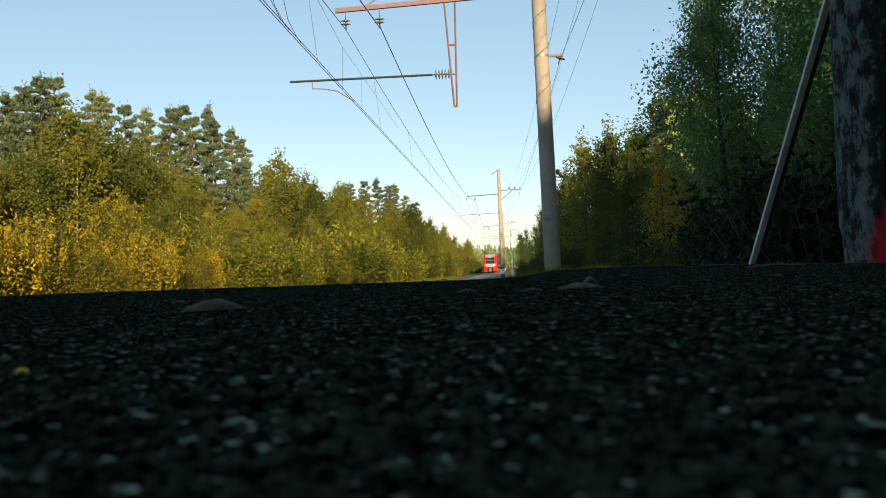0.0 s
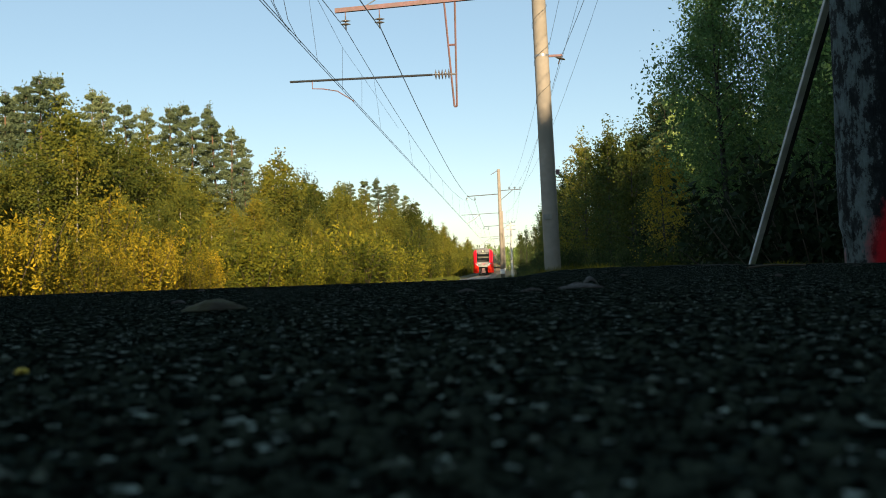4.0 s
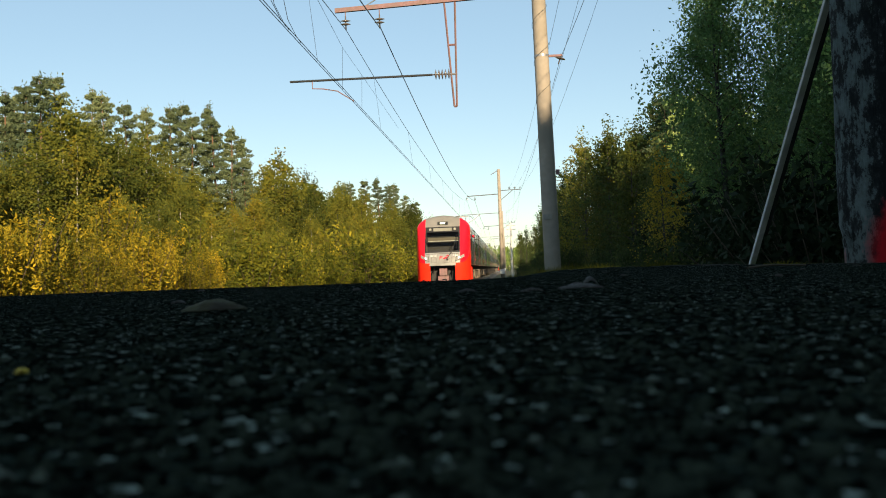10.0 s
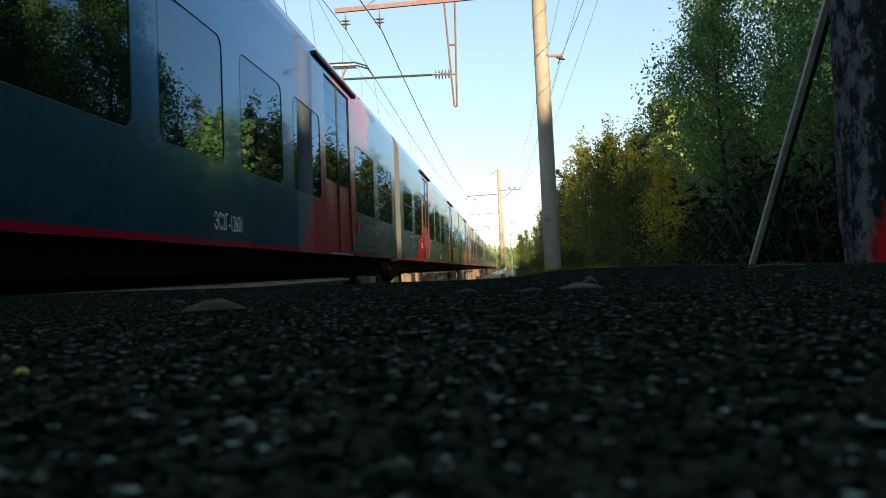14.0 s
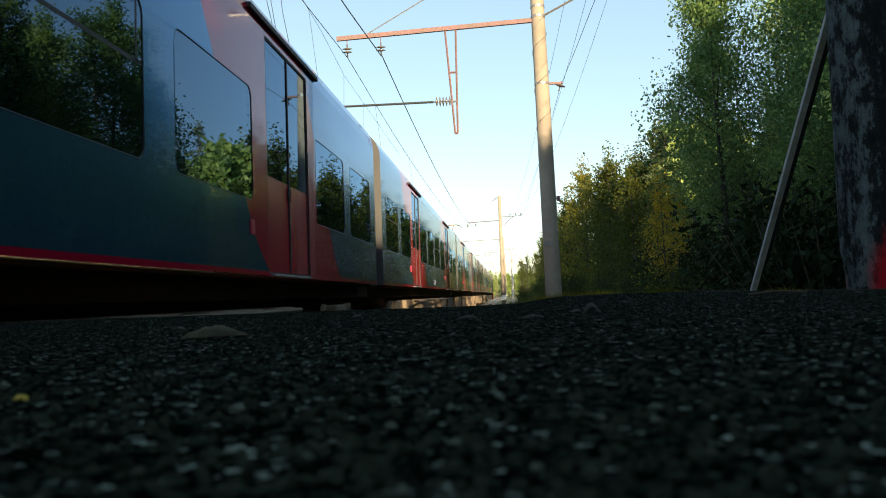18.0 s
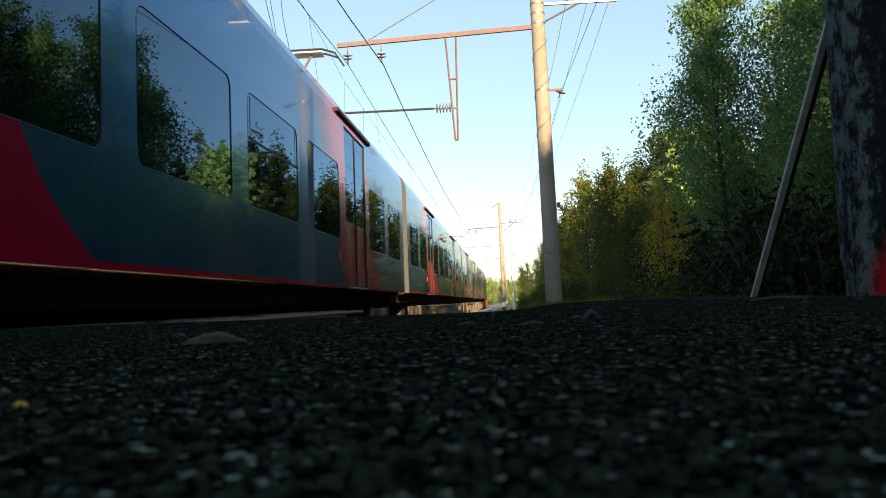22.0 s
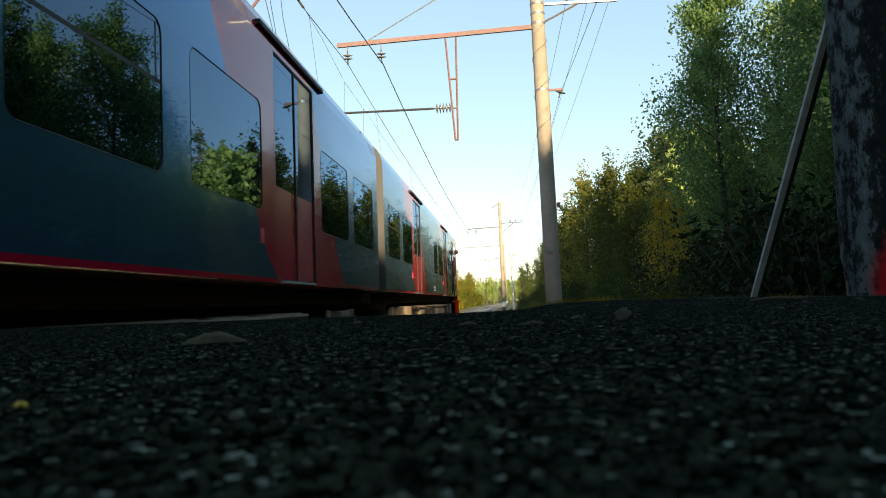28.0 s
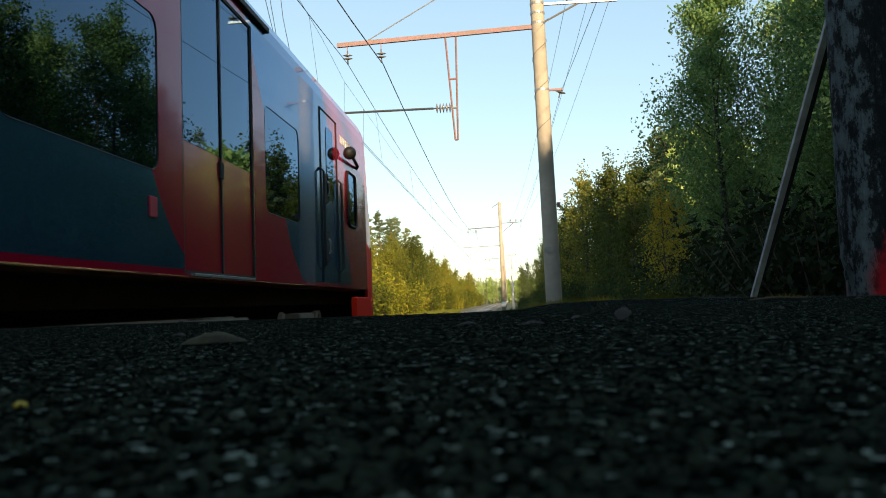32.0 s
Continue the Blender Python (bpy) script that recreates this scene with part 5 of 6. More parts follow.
def make_pine(h, r, tufts, seed, label, group, bare=0.3):
    """A pine with a bent trunk and rounded pads of needles towards the ends of its branches."""
    rs = np.random.RandomState(seed)
    pieces = [tube([(0.05 * math.sin(k), 0.04 * math.cos(k * 1.3), h * k / 7) for k in range(8)], [0.012 * h * (1 - 0.9 * k / 7) + 0.01 for k in range(8)], 8)]
    pts = []
    n = 74
    for i in range(n):
        u = i / n
        t = bare + (0.985 - bare) * u
        a = i * 2.399 + rs.uniform(-0.4, 0.4)
        reach = r * 0.78 * (1 - u) ** 0.85 * (0.75 + 0.25 * min(1.0, 4 * u)) * rs.uniform(0.5, 1.12) + 0.22
        base = np.array([0, 0, t * h])
        tip = base + np.array([math.cos(a) * reach, math.sin(a) * reach, reach * (0.45 * t - 0.08) + rs.uniform(-0.2, 0.4)])
        pieces.append(tube([base, tip], [0.045 * (1.1 - t), 0.012], 4))
        pads = 2 + int(reach > 1.2) + int(reach > 2.2)
        for j in range(pads):
            k = 1.0 - 0.62 * j / pads + rs.uniform(-0.06, 0.06)
            c = base + (tip - base) * k + rs.normal(size=3) * np.array([0.3, 0.3, 0.12]) * (0.3 + 0.25 * reach)
            size = 0.26 + 0.16 * reach * rs.uniform(0.8, 1.25)
            m = int(tufts * 4 / n / pads)
            d = rs.normal(size=(m, 3))
            d /= np.linalg.norm(d, axis=1)[:, None]
            d *= (rs.uniform(0.25, 1.0, m) ** 0.5)[:, None] * np.array([size, size, size * 0.5])
            pts.append(c[None] + d)
    pts.append(np.array([[0, 0, h * 0.985]]) + rs.normal(size=(60, 3)) * np.array([0.22, 0.22, 0.3]))
    v, f = leaf_cloud(np.concatenate(pts), 0.36, rs, 0.26, -0.5)
    return tree_thing("pine_tree", *pieces[0], "bark", cloud_mesh("crown", v, f, "pine"), label, "tree", group, pieces[1:])


def make_bush(h, r, leaves, leaf, mat, seed, label, group, name="willow_bush"):
    rs = np.random.RandomState(seed)
    pieces, pts = [], []
    stems = 20
    for i in range(stems):
        a, lean = rs.uniform(0, 6.28), rs.uniform(0.1, 1.0)
        hh = h * rs.uniform(0.6, 1.08) * (1.1 - 0.35 * lean)
        base = np.array([math.cos(a) * 0.25 * r, math.sin(a) * 0.25 * r, 0])
        tip = np.array([math.cos(a) * lean * r, math.sin(a) * lean * r, hh])
        mid = (base + tip) / 2 + np.array([-math.cos(a), -math.sin(a), 0]) * 0.12 * r
        pieces.append(tube([base, mid, tip], [0.022, 0.014, 0.004], 4))
        m = leaves // stems
        k = rs.uniform(0.05, 1.04, m) ** 0.8
        q = base[None] * ((1 - k) ** 2)[:, None] + 2 * mid[None] * (k * (1 - k))[:, None] + tip[None] * (k ** 2)[:, None]
        spray = rs.randint(0, 9, m)
        offs = np.clip(rs.normal(size=(9, 3)), -1.7, 1.7) * np.array([0.17, 0.17, 0.10]) * r
        q = q + offs[spray] * (1.2 - 0.6 * k)[:, None] + rs.normal(size=(m, 3)) * 0.045 * r
        pts.append(q)
    p = np.concatenate(pts)
    p = p[p[:, 2] > 0.03]
    v, f = leaf_cloud(p, leaf, rs, 0.4, -0.35)
    wv, wf = joined(pieces)
    return tree_thing(name, wv, wf, "twig", cloud_mesh("crown", v, f, mat), label, "bush", group)


def plant(kinds, spots, seed, size=(0.85, 1.15), ground=GROUND_Z):
    """Copies of the given trees at (x, y, scale) spots, each turned at random; the first spots take the originals."""
    rng = random.Random(seed)
    for i, (x, y, s) in enumerate(spots):
        src = kinds[i % len(kinds)]
        m = pose(x, y, ground, rng.uniform(-2.5, 2.5), rng.uniform(-2.5, 2.5), rng.uniform(0, 360))
        k = s * rng.uniform(*size)
        ob = src if src.location.z < -400 else copy_thing(src, m)
        ob.matrix_basis = m @ Matrix.Diagonal((k * rng.uniform(0.9, 1.12), k * rng.uniform(0.9, 1.12), k, 1))


def forest(kinds, spots, seed, label):
    """Many trees that stand close together, as one mesh."""
    rng = random.Random(seed)
    verts, faces, slots, o = [], [], [], 0
    for i, (x, y, s) in enumerate(spots):
        src = kinds[i % len(kinds)]
        k = s * rng.uniform(0.92, 1.08)
        m = np.array(pose(x, y, GROUND_Z, rng.uniform(-2.5, 2.5), rng.uniform(-2.5, 2.5), rng.uniform(0, 360)) @ Matrix.Diagonal((k, k, k, 1)))
        for ob in src.children:
            me = ob.data
            co = np.empty(len(me.vertices) * 3)
            me.vertices.foreach_get("co", co)
            verts.append(co.reshape(-1, 3) @ m[:3, :3].T + m[:3, 3])
            faces += [tuple(o + q for q in p.vertices) for p in me.polygons]
            slots += [0 if ob.name.startswith("crown") else 1] * len(me.polygons)
            o += len(me.vertices)
    me = bpy.data.meshes.new("forest")
    me.from_pydata(np.concatenate(verts).tolist(), [], faces)
    me.update()
    me.materials.append(MAT["birch_shade"])
    me.materials.append(MAT["shaded_bark"])
    me.polygons.foreach_set("material_index", slots)
    tagged(new("forest", me), label, "forest", kind="stuff")
    for src in kinds:
        for ob in list(src.children):
            bpy.data.objects.remove(ob)
        bpy.data.objects.remove(src)


LEFT, RIGHT = "trees of the forest across the track", "trees of the forest behind the platform"
pines = [make_pine(18, 5.0, 2600, 21, "tall blue-green pine in evening sun", LEFT, 0.12), make_pine(18, 4.4, 2400, 22, "tall slim pine with a ragged crown", LEFT, 0.22),
         make_pine(18, 5.4, 2600, 23, "broad dark green pine in the sun", LEFT, 0.1)]
# the pines that make the skyline: x, y, height
SKYLINE = [(-44.5, 68.0, 18.5), (-39.4, 68.5, 18.2), (-30.5, 78.5, 17.5), (-26.2, 79.0, 16.5), (-25.0, 82.0, 15), (-22.2, 118.0, 13.5), (-24.0, 131.0, 15.5), (-19.0, 145.0, 16), (-16.5, 158.0, 14), (-41.9, 70.3, 18), (-37.0, 66.7, 18), (-37.2, 70.7, 19), (-35.4, 71.5, 18), (-33.1, 70.4, 17), (-33.5, 76.5, 17.5), (-31.5, 76.3, 17), (-29.5, 75.4, 17), (-28.0, 75.6, 16),
           (-27.6, 80.7, 18), (-24.3, 75.3, 14.5), (-23.1, 76.2, 12), (-23.5, 122.9, 14), (-22.5, 127.7, 15), (-21.8, 135.5, 16), (-20.1, 140.7, 17), (-18.0, 141.4, 15.5), (-17.7, 152.2, 14.5),
           (-17.7, 169.4, 12), (-23.5, 279.0, 14)]
plant(pines, [(x, y, h / 18) for x, y, h in SKYLINE], 1, (0.98, 1.02))
rng = random.Random(7)
# deeper rows of pine behind the skyline trees
plant(pines, [(-46 + rng.uniform(-8, 5), 78 + i * 1.6 + rng.uniform(-3, 3), 0.95) for i in range(14)] + [(-30 - rng.uniform(0, 9), 150 + 5 * i, 0.8) for i in range(9)]
      + [(-34 + rng.uniform(-6, 4), 215 + 16 * i, 0.8) for i in range(8)], 2)
auts = [make_birch(8.5, 2.3, 6500, 0.145, "birch_autumn", s, lab, LEFT, 0.12) for s, lab in ((31, "young birch turning yellow in evening sun"), (32, "slender birch with olive and gold leaves"), (33, "young birch with a pale trunk and turning leaves"))]
spots = []
for i in range(70):
    y = 28 + 2.1 * i + rng.uniform(-1.2, 1.2)
    line = -24 if y < 75 else (-19 if y < 115 else -15.5)
    spots.append((line + rng.uniform(-3.5, 3.0), y, 1.05 if y < 95 else 1.12))
for i in range(40):
    y = 38 + 1.5 * i
    spots.append((-28 + rng.uniform(-4, 3), y, 1.02))
for i in range(26):
    spots.append((-15 + rng.uniform(-5, 1.5), 172 + i * 7.5, 1.1 + 0.004 * i))
plant(auts, [s for s in spots if s[1] < 72], 3, (0.8, 1.2))
far_auts = [make_birch(8.5, 2.4, 4200, 0.185, "birch_autumn", s, "birch turning yellow beside the track", LEFT, 0.10, bark="shaded_bark") for s in (34, 35, 36)]
spots += [(-24.6, 84, 1.5), (-23.2, 84, 1.35), (-23.2, 90, 1.35), (-22.5, 97, 1.25), (-23.9, 88, 1.4)]
plant(far_auts, [s for s in spots if s[1] >= 72], 13, (0.8, 1.2))
willows = [make_bush(3.1, 1.5, 2700, 0.185, "osier", s, "dense yellowing willow bush in the sun", "bushes along the track") for s in (41, 42, 43)]
thin = [make_bush(3.2, 1.7, 1500, 0.24, "osier", s, "dense yellowing willow bush in the sun", "bushes along the track") for s in (44, 45)]
spots = [(-12.6 + rng.uniform(-0.9, 0.9), 17 + 1.25 * i, 0.9 + (0.12 if i < 12 else 0)) for i in range(40)]
spots += [(-15.3 + rng.uniform(-1.2, 1.2), 20 + 1.5 * i, 1.1) for i in range(34)]
fine = [make_bush(3.1, 1.5, 5200, 0.115, "willow", s, "dense yellowing willow bush in the sun", "bushes along the track") for s in (46, 47)]
plant(fine, [s for s in spots if s[1] < 38], 14, (0.68, 1.3))
plant(willows, [s for s in spots if s[1] >= 38], 4, (0.65, 1.35))
spots = [(-11.4 + rng.uniform(-1.0, 0.8), 67 + 2.0 * i, 1.0) for i in range(46)] + [(-13.5 + rng.uniform(-1.2, 1.2), 70 + 2.6 * i, 1.35) for i in range(40)]
spots += [(-10.6 + rng.uniform(-1.0, 0.5), 160 + 4.5 * i, 1.15) for i in range(40)]
plant(thin, spots, 5, (0.65, 1.35))
plant(auts, [(-16.2 + rng.uniform(-2.0, 1.6), 33 + 1.9 * i, 0.52 + 0.016 * (i % 7)) for i in range(26)], 23, (0.75, 1.3))

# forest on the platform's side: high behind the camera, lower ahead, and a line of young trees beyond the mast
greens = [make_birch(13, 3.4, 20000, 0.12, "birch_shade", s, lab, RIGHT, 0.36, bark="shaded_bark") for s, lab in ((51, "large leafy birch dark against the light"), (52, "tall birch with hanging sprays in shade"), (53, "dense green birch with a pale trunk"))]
NEARER = 0.63
spots = [(8.6, 33.5, 1.08), (11.6, 30.5, 1.0), (12.5, 36, 1.05), (10.2, 40, 0.95), (14.5, 33, 1.05), (15.5, 40, 1.1), (9.0, 24.8, 0.62), (10.4, 27.0, 0.7), (13, 27, 0.9)]
spots = [(x * NEARER, y * NEARER, (s * 13 + 0.9) * NEARER / 13) for x, y, s in spots]
# the last four birches are added beside the view to shade the mast
spots += [(12.8, 45, 0.62), (17, 47, 0.75), (6.3, 13.0, 0.7), (6.6, 16.2, 0.66), (7.0, 9.0, 0.78), (8.4, 4.6, 0.88)]
plant(greens, spots, 6, (0.94, 1.06))
# the forest goes on to the right of and behind the platform, mostly unseen rows added to block sun and sky; its edge
# rises away from the line
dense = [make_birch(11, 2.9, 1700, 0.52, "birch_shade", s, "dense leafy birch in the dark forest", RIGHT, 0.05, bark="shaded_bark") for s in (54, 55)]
spots = [(7.6 + rng.uniform(0, 1.0), 10.5 - 1.7 * i, 0.73) for i in range(9)] + [(7.6 + rng.uniform(0, 1.2), -5 - 2.2 * i, 0.70) for i in range(5)]
spots += [(7.4 + rng.uniform(0, 1.1), -17 - 1.9 * i, 1.06) for i in range(15)] + [(9.8 + rng.uniform(0, 1.2), -24 - 2.1 * i, 1.1) for i in range(11)]
spots += [(10.8 + rng.uniform(0, 1.4), 1 - 3.0 * i, 1.08) for i in range(6)] + [(13 + rng.uniform(0, 1.6), -20 - 3.0 * i, 1.18) for i in range(10)]
spots += [(15.0 + rng.uniform(0, 2), 56 - 3.4 * i, 0.8) for i in range(7)] + [(15.0 + rng.uniform(0, 2), 0 - 3.4 * i, 1.24) for i in range(14)]
spots += [(19.5 + rng.uniform(0, 3), 70 - 4.0 * i, 1.12 if i < 16 else 1.6) for i in range(28)] + [(9.9, 44.5, 0.8), (11.6, 47.5, 0.9), (13.2, 51, 0.95), (10.8, 51, 0.85), (12.2, 56, 1.0)]
spots += [(11.5 + rng.uniform(0, 1.5), 8 - 2.4 * i, 1.0) for i in range(6)] + [(14.2 + rng.uniform(0, 1.8), 9 - 2.8 * i, 1.12) for i in range(6)]
spots += [(-11 + 2.6 * i + rng.uniform(-1, 1), -46 - rng.uniform(0, 8), 1.5) for i in range(8)] + [(-11 + 2.6 * i + rng.uniform(-1, 1), -62 - rng.uniform(0, 8), 2.0) for i in range(9)]
spots += [(-13 - rng.uniform(0, 5), 3 - 3.2 * i, 1.0 + 0.01 * i) for i in range(16)]
spots += [(-26 + 2.3 * i + rng.uniform(-1, 1), 424 + rng.uniform(0, 20), 1.05) for i in range(24)]
forest(dense, spots, 16, "dense leafy forest round the platform, with unseen rows added for shade")
under = [make_bush(3.4, 2.0, 2200, 0.2, "undergrowth", s, "undergrowth with forest shade put into its leaf colour", RIGHT, "shrub") for s in (73, 74)]
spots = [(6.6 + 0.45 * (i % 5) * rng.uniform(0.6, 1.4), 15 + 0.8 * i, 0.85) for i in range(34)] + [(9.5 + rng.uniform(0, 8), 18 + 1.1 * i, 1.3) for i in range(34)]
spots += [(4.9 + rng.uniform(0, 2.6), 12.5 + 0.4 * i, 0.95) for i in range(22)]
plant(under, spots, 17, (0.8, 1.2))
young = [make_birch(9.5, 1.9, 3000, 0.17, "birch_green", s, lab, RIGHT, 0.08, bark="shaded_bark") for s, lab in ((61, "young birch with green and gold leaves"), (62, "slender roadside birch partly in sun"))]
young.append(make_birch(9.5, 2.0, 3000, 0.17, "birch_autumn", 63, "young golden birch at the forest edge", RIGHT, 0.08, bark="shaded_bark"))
spots = [(7.0 + rng.uniform(-0.5, 0.8), 36 + 1.9 * i, 0.62 + 0.03 * min(i, 14)) for i in range(14)]
spots += [(8.4 + rng.uniform(0, 2.4), 33 + 1.8 * i, 0.60 + 0.02 * i) for i in range(9)]
spots += [(6.8 + rng.uniform(-0.5, 1.2), 63 + 4.0 * i, 1.12) for i in range(26)]
spots += [(9.5 + rng.uniform(-0.8, 1.5), 48 + 3.0 * i, 1.12) for i in range(14)]
spots += [(7.5 + rng.uniform(-3, 6), 175 + 11 * i, 1.25) for i in range(18)]
plant(young, spots, 8, (0.88, 1.12))
gold = [make_birch(9.5, 2.0, 3000, 0.15, "gold", 64, "young birch with bright golden leaves", RIGHT, 0.1, bark="shaded_bark")]
plant(gold, [(5.7, 31.5, 0.56), (6.3, 33.0, 0.60)], 19)
shrubs = [make_bush(2.6, 1.2, 1600, 0.16, "birch_green", s, "leafy green shrub at the foot of the forest", RIGHT, "shrub") for s in (71, 72)]
spots = [(5.6 + rng.uniform(-0.8, 1.0), 26 + 1.3 * i, 0.85) for i in range(22)] + [(4.6 + rng.uniform(-1.0, 0.8), 58 + 3.0 * i, 1.1) for i in range(24)] + [(2.4 + rng.uniform(-1.3, 1.3), 40 + 2.6 * i, 0.5 + 0.012 * i) for i in range(26)]
plant(shrubs, spots, 9, (0.75, 1.2))
plant(pines, [(10.2, 38, 0.52), (12.6, 41, 0.55), (8.6, 47, 0.5), (15, 36, 0.6)], 18)
far = make_pine(18, 3.8, 650, 24, "distant dark pine at the bend of the line", LEFT, 0.03)
plant([far], [(10 + rng.uniform(-2, 26), 330 + rng.uniform(0, 130), 0.75) for i in range(22)] + [(28 + rng.uniform(-8, 8), 60 + 6 * i, 1.05) for i in range(10)]
      + [(-22 + 1.3 * i + rng.uniform(-1, 1), 425 + rng.uniform(0, 60), 0.72) for i in range(36)], 10)


def make_grass():
    rs = np.random.RandomState(12)
    for nm, n, box, hh in (("grass", 9000, (-9.9, -6.9, 16, 130), 0.5), ("grass", 7000, (0.2, 5.0, 31, 110), 0.55)):
        x = rs.uniform(box[0], box[1], n)
        y = box[2] + (box[3] - box[2]) * rs.uniform(0, 1, n) ** 1.6
        h = hh * rs.uniform(0.4, 1.4, n)
        a = rs.uniform(0, 6.28, n)
        w = 0.012 + y * 0.0003
        v = np.empty((n, 3, 3))
        v[:, 0] = np.stack([x - np.cos(a) * w, y - np.sin(a) * w, np.full(n, GROUND_Z - 0.05)], 1)
        v[:, 1] = np.stack([x + np.cos(a) * w, y + np.sin(a) * w, np.full(n, GROUND_Z - 0.05)], 1)
        v[:, 2] = np.stack([x + rs.normal(size=n) * 0.18, y + rs.normal(size=n) * 0.18, GROUND_Z + h], 1)
        me = cloud_mesh(nm, v.reshape(-1, 3), np.arange(3 * n).reshape(-1, 3), "grass")
        tagged(new(nm, me), "long half-dry grass beside the track", "grass", kind="stuff")


def make_tuft(x, y, w, h, n, seed):
    rs = np.random.RandomState(seed)
    p = rs.normal(size=(n, 2)) * w * 0.4
    a = rs.uniform(0, 6.28, n)
    z = plat_z(x, y) - 0.02
    hh = h * rs.uniform(0.3, 1.1, n) * np.exp(-(p ** 2).sum(1) / (w * w * 0.5))
    v = np.empty((n, 3, 3))
    v[:, 0] = np.stack([x + p[:, 0] - np.cos(a) * 0.004, y + p[:, 1] - np.sin(a) * 0.004, np.full(n, z)], 1)
    v[:, 1] = np.stack([x + p[:, 0] + np.cos(a) * 0.004, y + p[:, 1] + np.sin(a) * 0.004, np.full(n, z)], 1)
    v[:, 2] = np.stack([x + p[:, 0] * 1.35 + rs.normal(size=n) * 0.02, y + p[:, 1] * 1.35, z + 0.02 + hh], 1)
    me = cloud_mesh("grass_tuft", v.reshape(-1, 3), np.arange(3 * n).reshape(-1, 3), "willow")
    tagged(new("grass_tuft", me), "small green grass tuft at the platform kerb", "grass tuft", kind="stuff")


make_grass()
make_tuft(1.30, 7.45, 0.22, 0.06, 500, 1)
make_tuft(1.31, 12.5, 0.35, 0.10, 300, 2)
make_tuft(1.34, 16.5, 0.5, 0.16, 300, 3)
make_tuft(1.33, 4.3, 0.12, 0.02, 160, 4)
make_tuft(1.30, 20.8, 0.6, 0.18, 300, 5)
make_tuft(1.0, 23.1, 0.4, 0.16, 240, 6)


# ---- things at the back of the platform ----
def make_post():
    rs = random.Random(4)
    n = 40
    cx, cy = 1.448, 3.50
    verts = []
    zs = [-0.35, -0.05, 0.0, 0.06, 0.15, 0.3, 0.5, 0.75, 1.0, 1.3, 1.7, 2.1, 2.4]
    for z in zs:
        for k in range(n):
            a = 2 * math.pi * k / n
            r = 0.137 - 0.006 * z + 0.006 * noise.noise(Vector((math.cos(a) * 3, math.sin(a) * 3, z * 0.8))) + 0.004 * noise.noise(Vector((math.cos(a) * 12, math.sin(a) * 12, z * 2)))
            if z < 0.12 and 2.4 < a < 3.6:
                r -= 0.02
            verts.append((cx + r * math.cos(a) - 0.006 * z, cy + r * math.sin(a), z))
    faces = [(j * n + k, j * n + (k + 1) % n, (j + 1) * n + (k + 1) % n, (j + 1) * n + k) for j in range(len(zs) - 1) for k in range(n)]
    faces.append(tuple((len(zs) - 1) * n + k for k in range(n)))
    post = tagged(shape("wooden_post", verts, faces, "post", smooth=True), "thick wooden post with flaking whitewash at the kerb", "post")
    for i in range(7):
        a = radians(rs.uniform(-190, -60))
        z = rs.uniform(0.0, 0.9)
        r = 0.139 - 0.006 * z
        p = Vector((cx + r * math.cos(a), cy + r * math.sin(a), z))
        e = Vector((-math.sin(a), math.cos(a), 0)) * rs.uniform(0.008, 0.02)
        o = Vector((math.cos(a), math.sin(a), 0)) * 0.012
        shape("paint_flake", [p - e, p + e, p + e + o + Vector((0, 0, 0.03)), p - e + o * 0.5 + Vector((0, 0, 0.035))], [(0, 1, 2, 3)], "post", post)
    brace = bmesh.new()
    block(-0.015, 0.015, -0.011, 0.011, 0, 2.05, 0.002, brace)
    foot, head = Vector((1.35, 4.95, -0.03)), Vector((1.475, 3.57, 1.515))
    turn = (head - foot).to_track_quat("Z", "Y").to_matrix().to_4x4()
    for v in brace.verts:
        v.co.x += 0.004 * math.sin(v.co.z * 2.1)
    ob = part("brace", brace, "brace", None)
    ob.matrix_basis = Matrix.Translation(foot) @ turn
    strut = tagged(ob, "thin grey wooden strut leaning on the post", "strut")
    # added dark strip that stands for the strut's face in shade
    back = block(0.017, 0.040, 0.0, 0.018, 0.25, 2.05, 0.002)
    part("rear_board", back, "strut_shade", strut, "dark strip added as the strut's shaded face")


def make_leaf(name, w, l, curl, mat, label, at, turn=0.0, seed=1, rim=0.6):
    rs = random.Random(seed)
    verts, faces = [], []
    n, m = 14, 6
    for i in range(n + 1):
        t = i / n
        half = w * 0.5 * math.sin(math.pi * t ** 0.8) ** 0.8 + 0.0004
        half *= 1 + 0.10 * math.sin(i * 2.6)
        for j in range(m + 1):
            s = 2 * j / m - 1
            z = curl * (s * s * rim * math.sin(t * 3.0) + 0.9 * math.sin(math.pi * t) * (1 - s * s)) + 0.0008 * rs.uniform(-1, 1)
            verts.append(((t - 0.5) * l, s * half, max(0.0006, z)))
    k = m + 1
    faces = [(i * k + j, i * k + j + 1, (i + 1) * k + j + 1, (i + 1) * k + j) for i in range(n) for j in range(m)]
    top = len(verts)
    verts += [(x, y, z + 0.0007) for x, y, z in verts]
    faces += [tuple(top + q for q in f[::-1]) for f in faces]
    ob = shape(name, verts, faces, mat, smooth=True)
    ob.matrix_basis = pose(*at, 0, 0, turn)
    return tagged(ob, label, "leaf", group="fallen leaves")


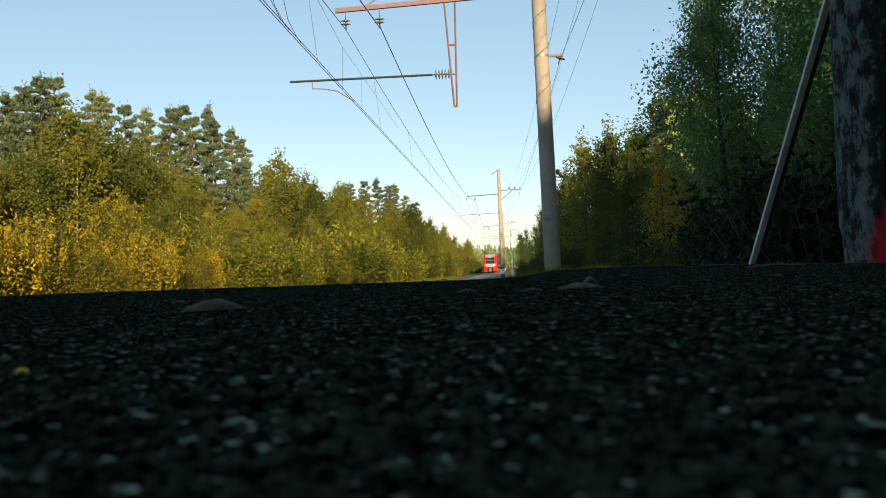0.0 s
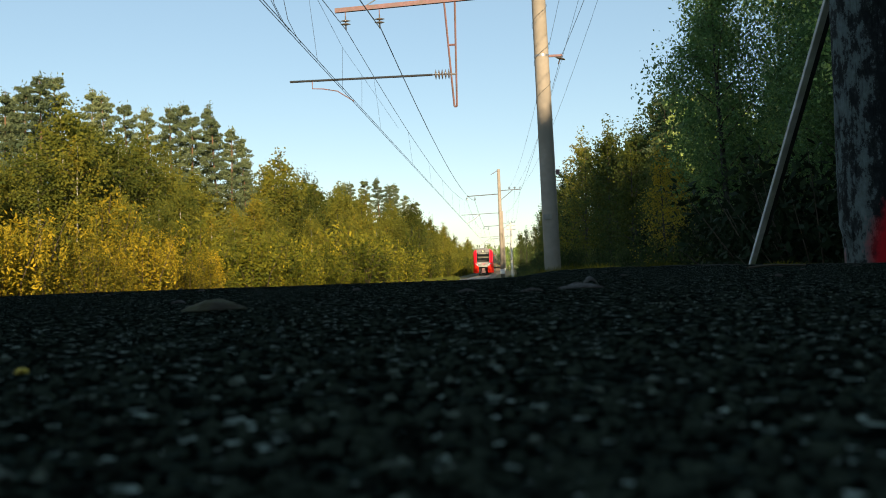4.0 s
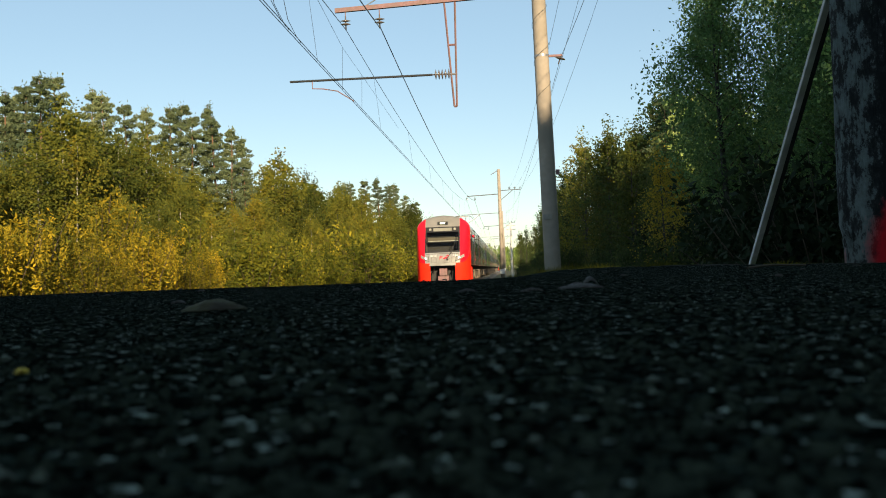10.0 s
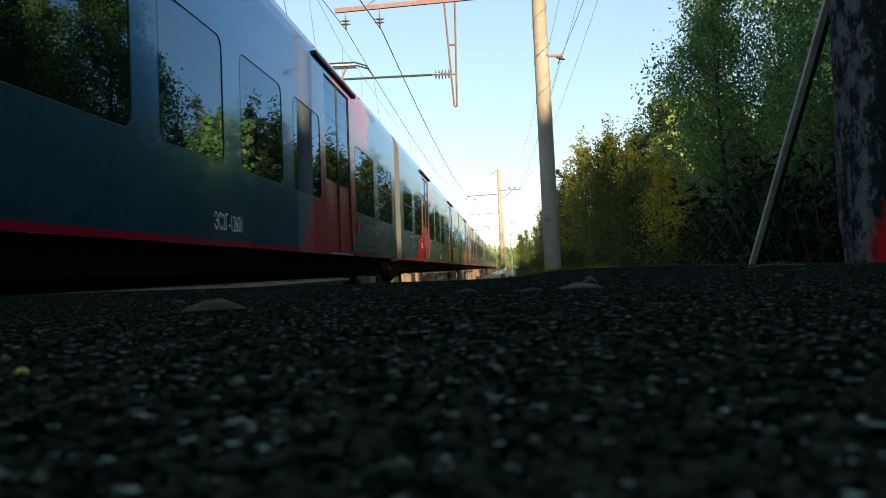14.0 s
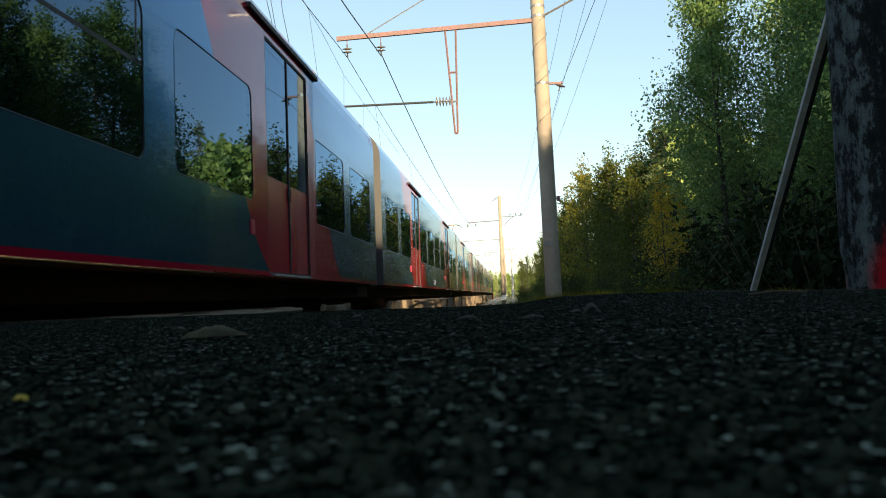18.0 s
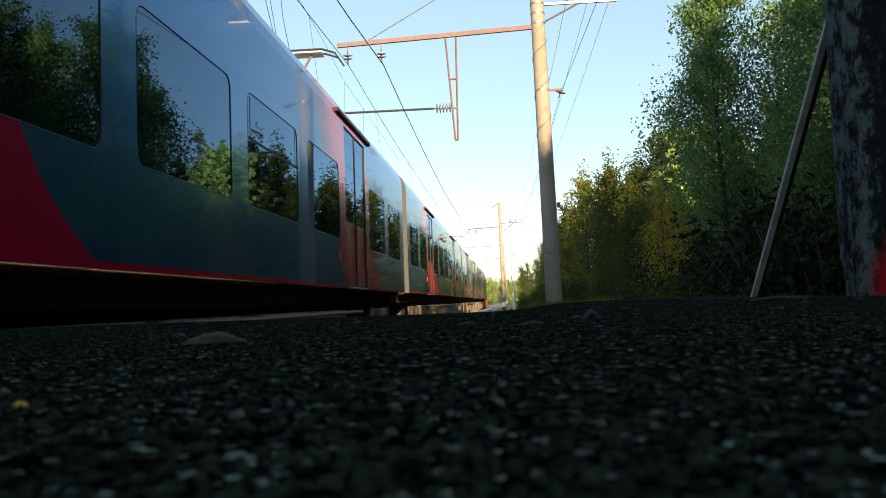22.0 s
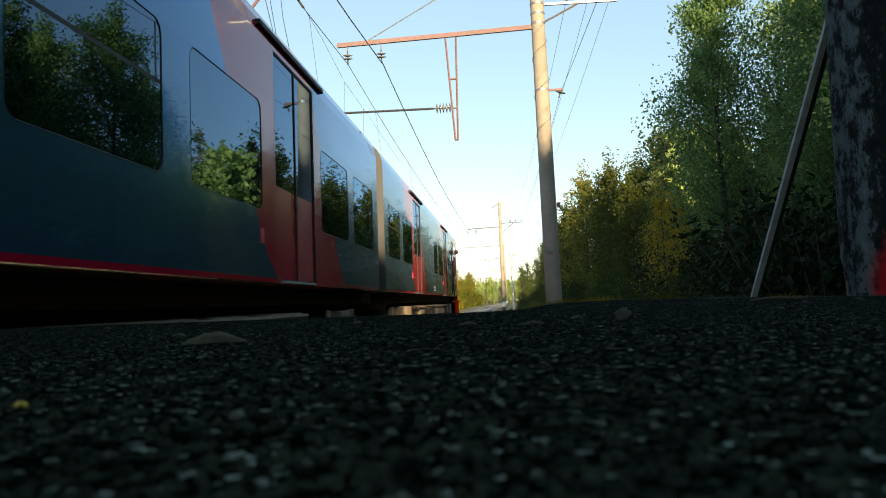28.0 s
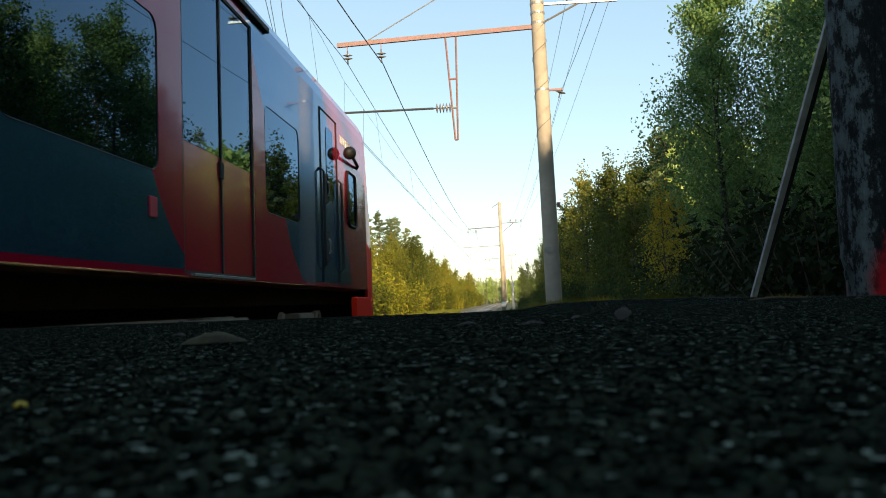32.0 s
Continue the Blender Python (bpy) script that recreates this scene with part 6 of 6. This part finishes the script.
make_post()
make_leaf("fallen_leaf", 0.034, 0.055, 0.010, "green_leaf", "curled yellow-green fallen leaf on the asphalt", (-0.241, 0.70, plat_z(-0.241, 0.7) + 0.001), 8, 2, 0.08)
BLOWN = make_leaf("fallen_leaf", 0.028, 0.046, 0.005, "dry_leaf", "flat brown leaf lying on the asphalt", (0.072, 0.865, 0.004), 0, 3, 0.15)
CURLED = make_leaf("fallen_leaf", 0.016, 0.018, 0.012, "dark_leaf", "small dark curled leaf on the asphalt", (0.085, 0.905, 0.004), 40, 4)
make_leaf("leaf_scrap", 0.0032, 0.004, 0.0012, "petal", "tiny bright yellow leaf scrap", (-0.1435, 0.247, 0.0012), 20, 5)
rng = random.Random(9)
for i in range(26):
    d = rng.uniform(0.9, 5.0)
    a = rng.uniform(-0.45, 0.5)
    x, y = d * math.sin(a), d * math.cos(a)
    if -1.8 < x < 1.2:
        make_leaf("leaf_scrap", 0.010, rng.uniform(0.012, 0.03), 0.004, "dry_leaf" if i % 3 else "dark_leaf", "small dry leaf scrap on the asphalt", (x, y, plat_z(x, y) + 0.001), rng.uniform(0, 360), 10 + i)
v, f = tube([(0.62, 2.3, 0.006), (0.70, 2.36, 0.011), (0.80, 2.4, 0.007)], 0.003, 5)
tagged(shape("twig", v, f, "twig"), "thin dry twig on the asphalt", "twig")


def motions():
    for car, back, turn in CARS:
        walk(car, [(t, pose(TRACK_X, y + back, 0, 0, 0, turn)) for t, y in TRAVEL])
    rest = plat_z(0.07, 0.86)
    walk(BLOWN, [(0, pose(0.072, 0.865, rest + 0.004)), (16.4, pose(0.072, 0.865, rest + 0.004)), (16.9, pose(0.068, 0.87, rest + 0.004, 0, 0, 8)), (17.15, pose(0.10, 0.9, rest + 0.012, 20, 10, 25)),
                 (17.4, pose(0.27, 0.98, 0.02, 50, 30, 60)), (17.7, pose(0.55, 1.0, 0.03, 80, 60, 95)), (18.3, pose(1.1, 0.9, 0.006, 40, 20, 130)), (19, pose(1.12, 0.88, 0.006, 40, 20, 130)), (32, pose(1.12, 0.88, 0.006, 40, 20, 130))])
    walk(CURLED, [(0, pose(0.085, 0.905, rest + 0.004)), (25.5, pose(0.085, 0.905, rest + 0.004)), (26.9, pose(0.10, 0.89, rest + 0.005, 0, 0, 30)), (27.5, pose(0.113, 0.873, rest + 0.004, 0, 0, 70)), (32, pose(0.113, 0.873, rest + 0.004, 0, 0, 70))])


motions()
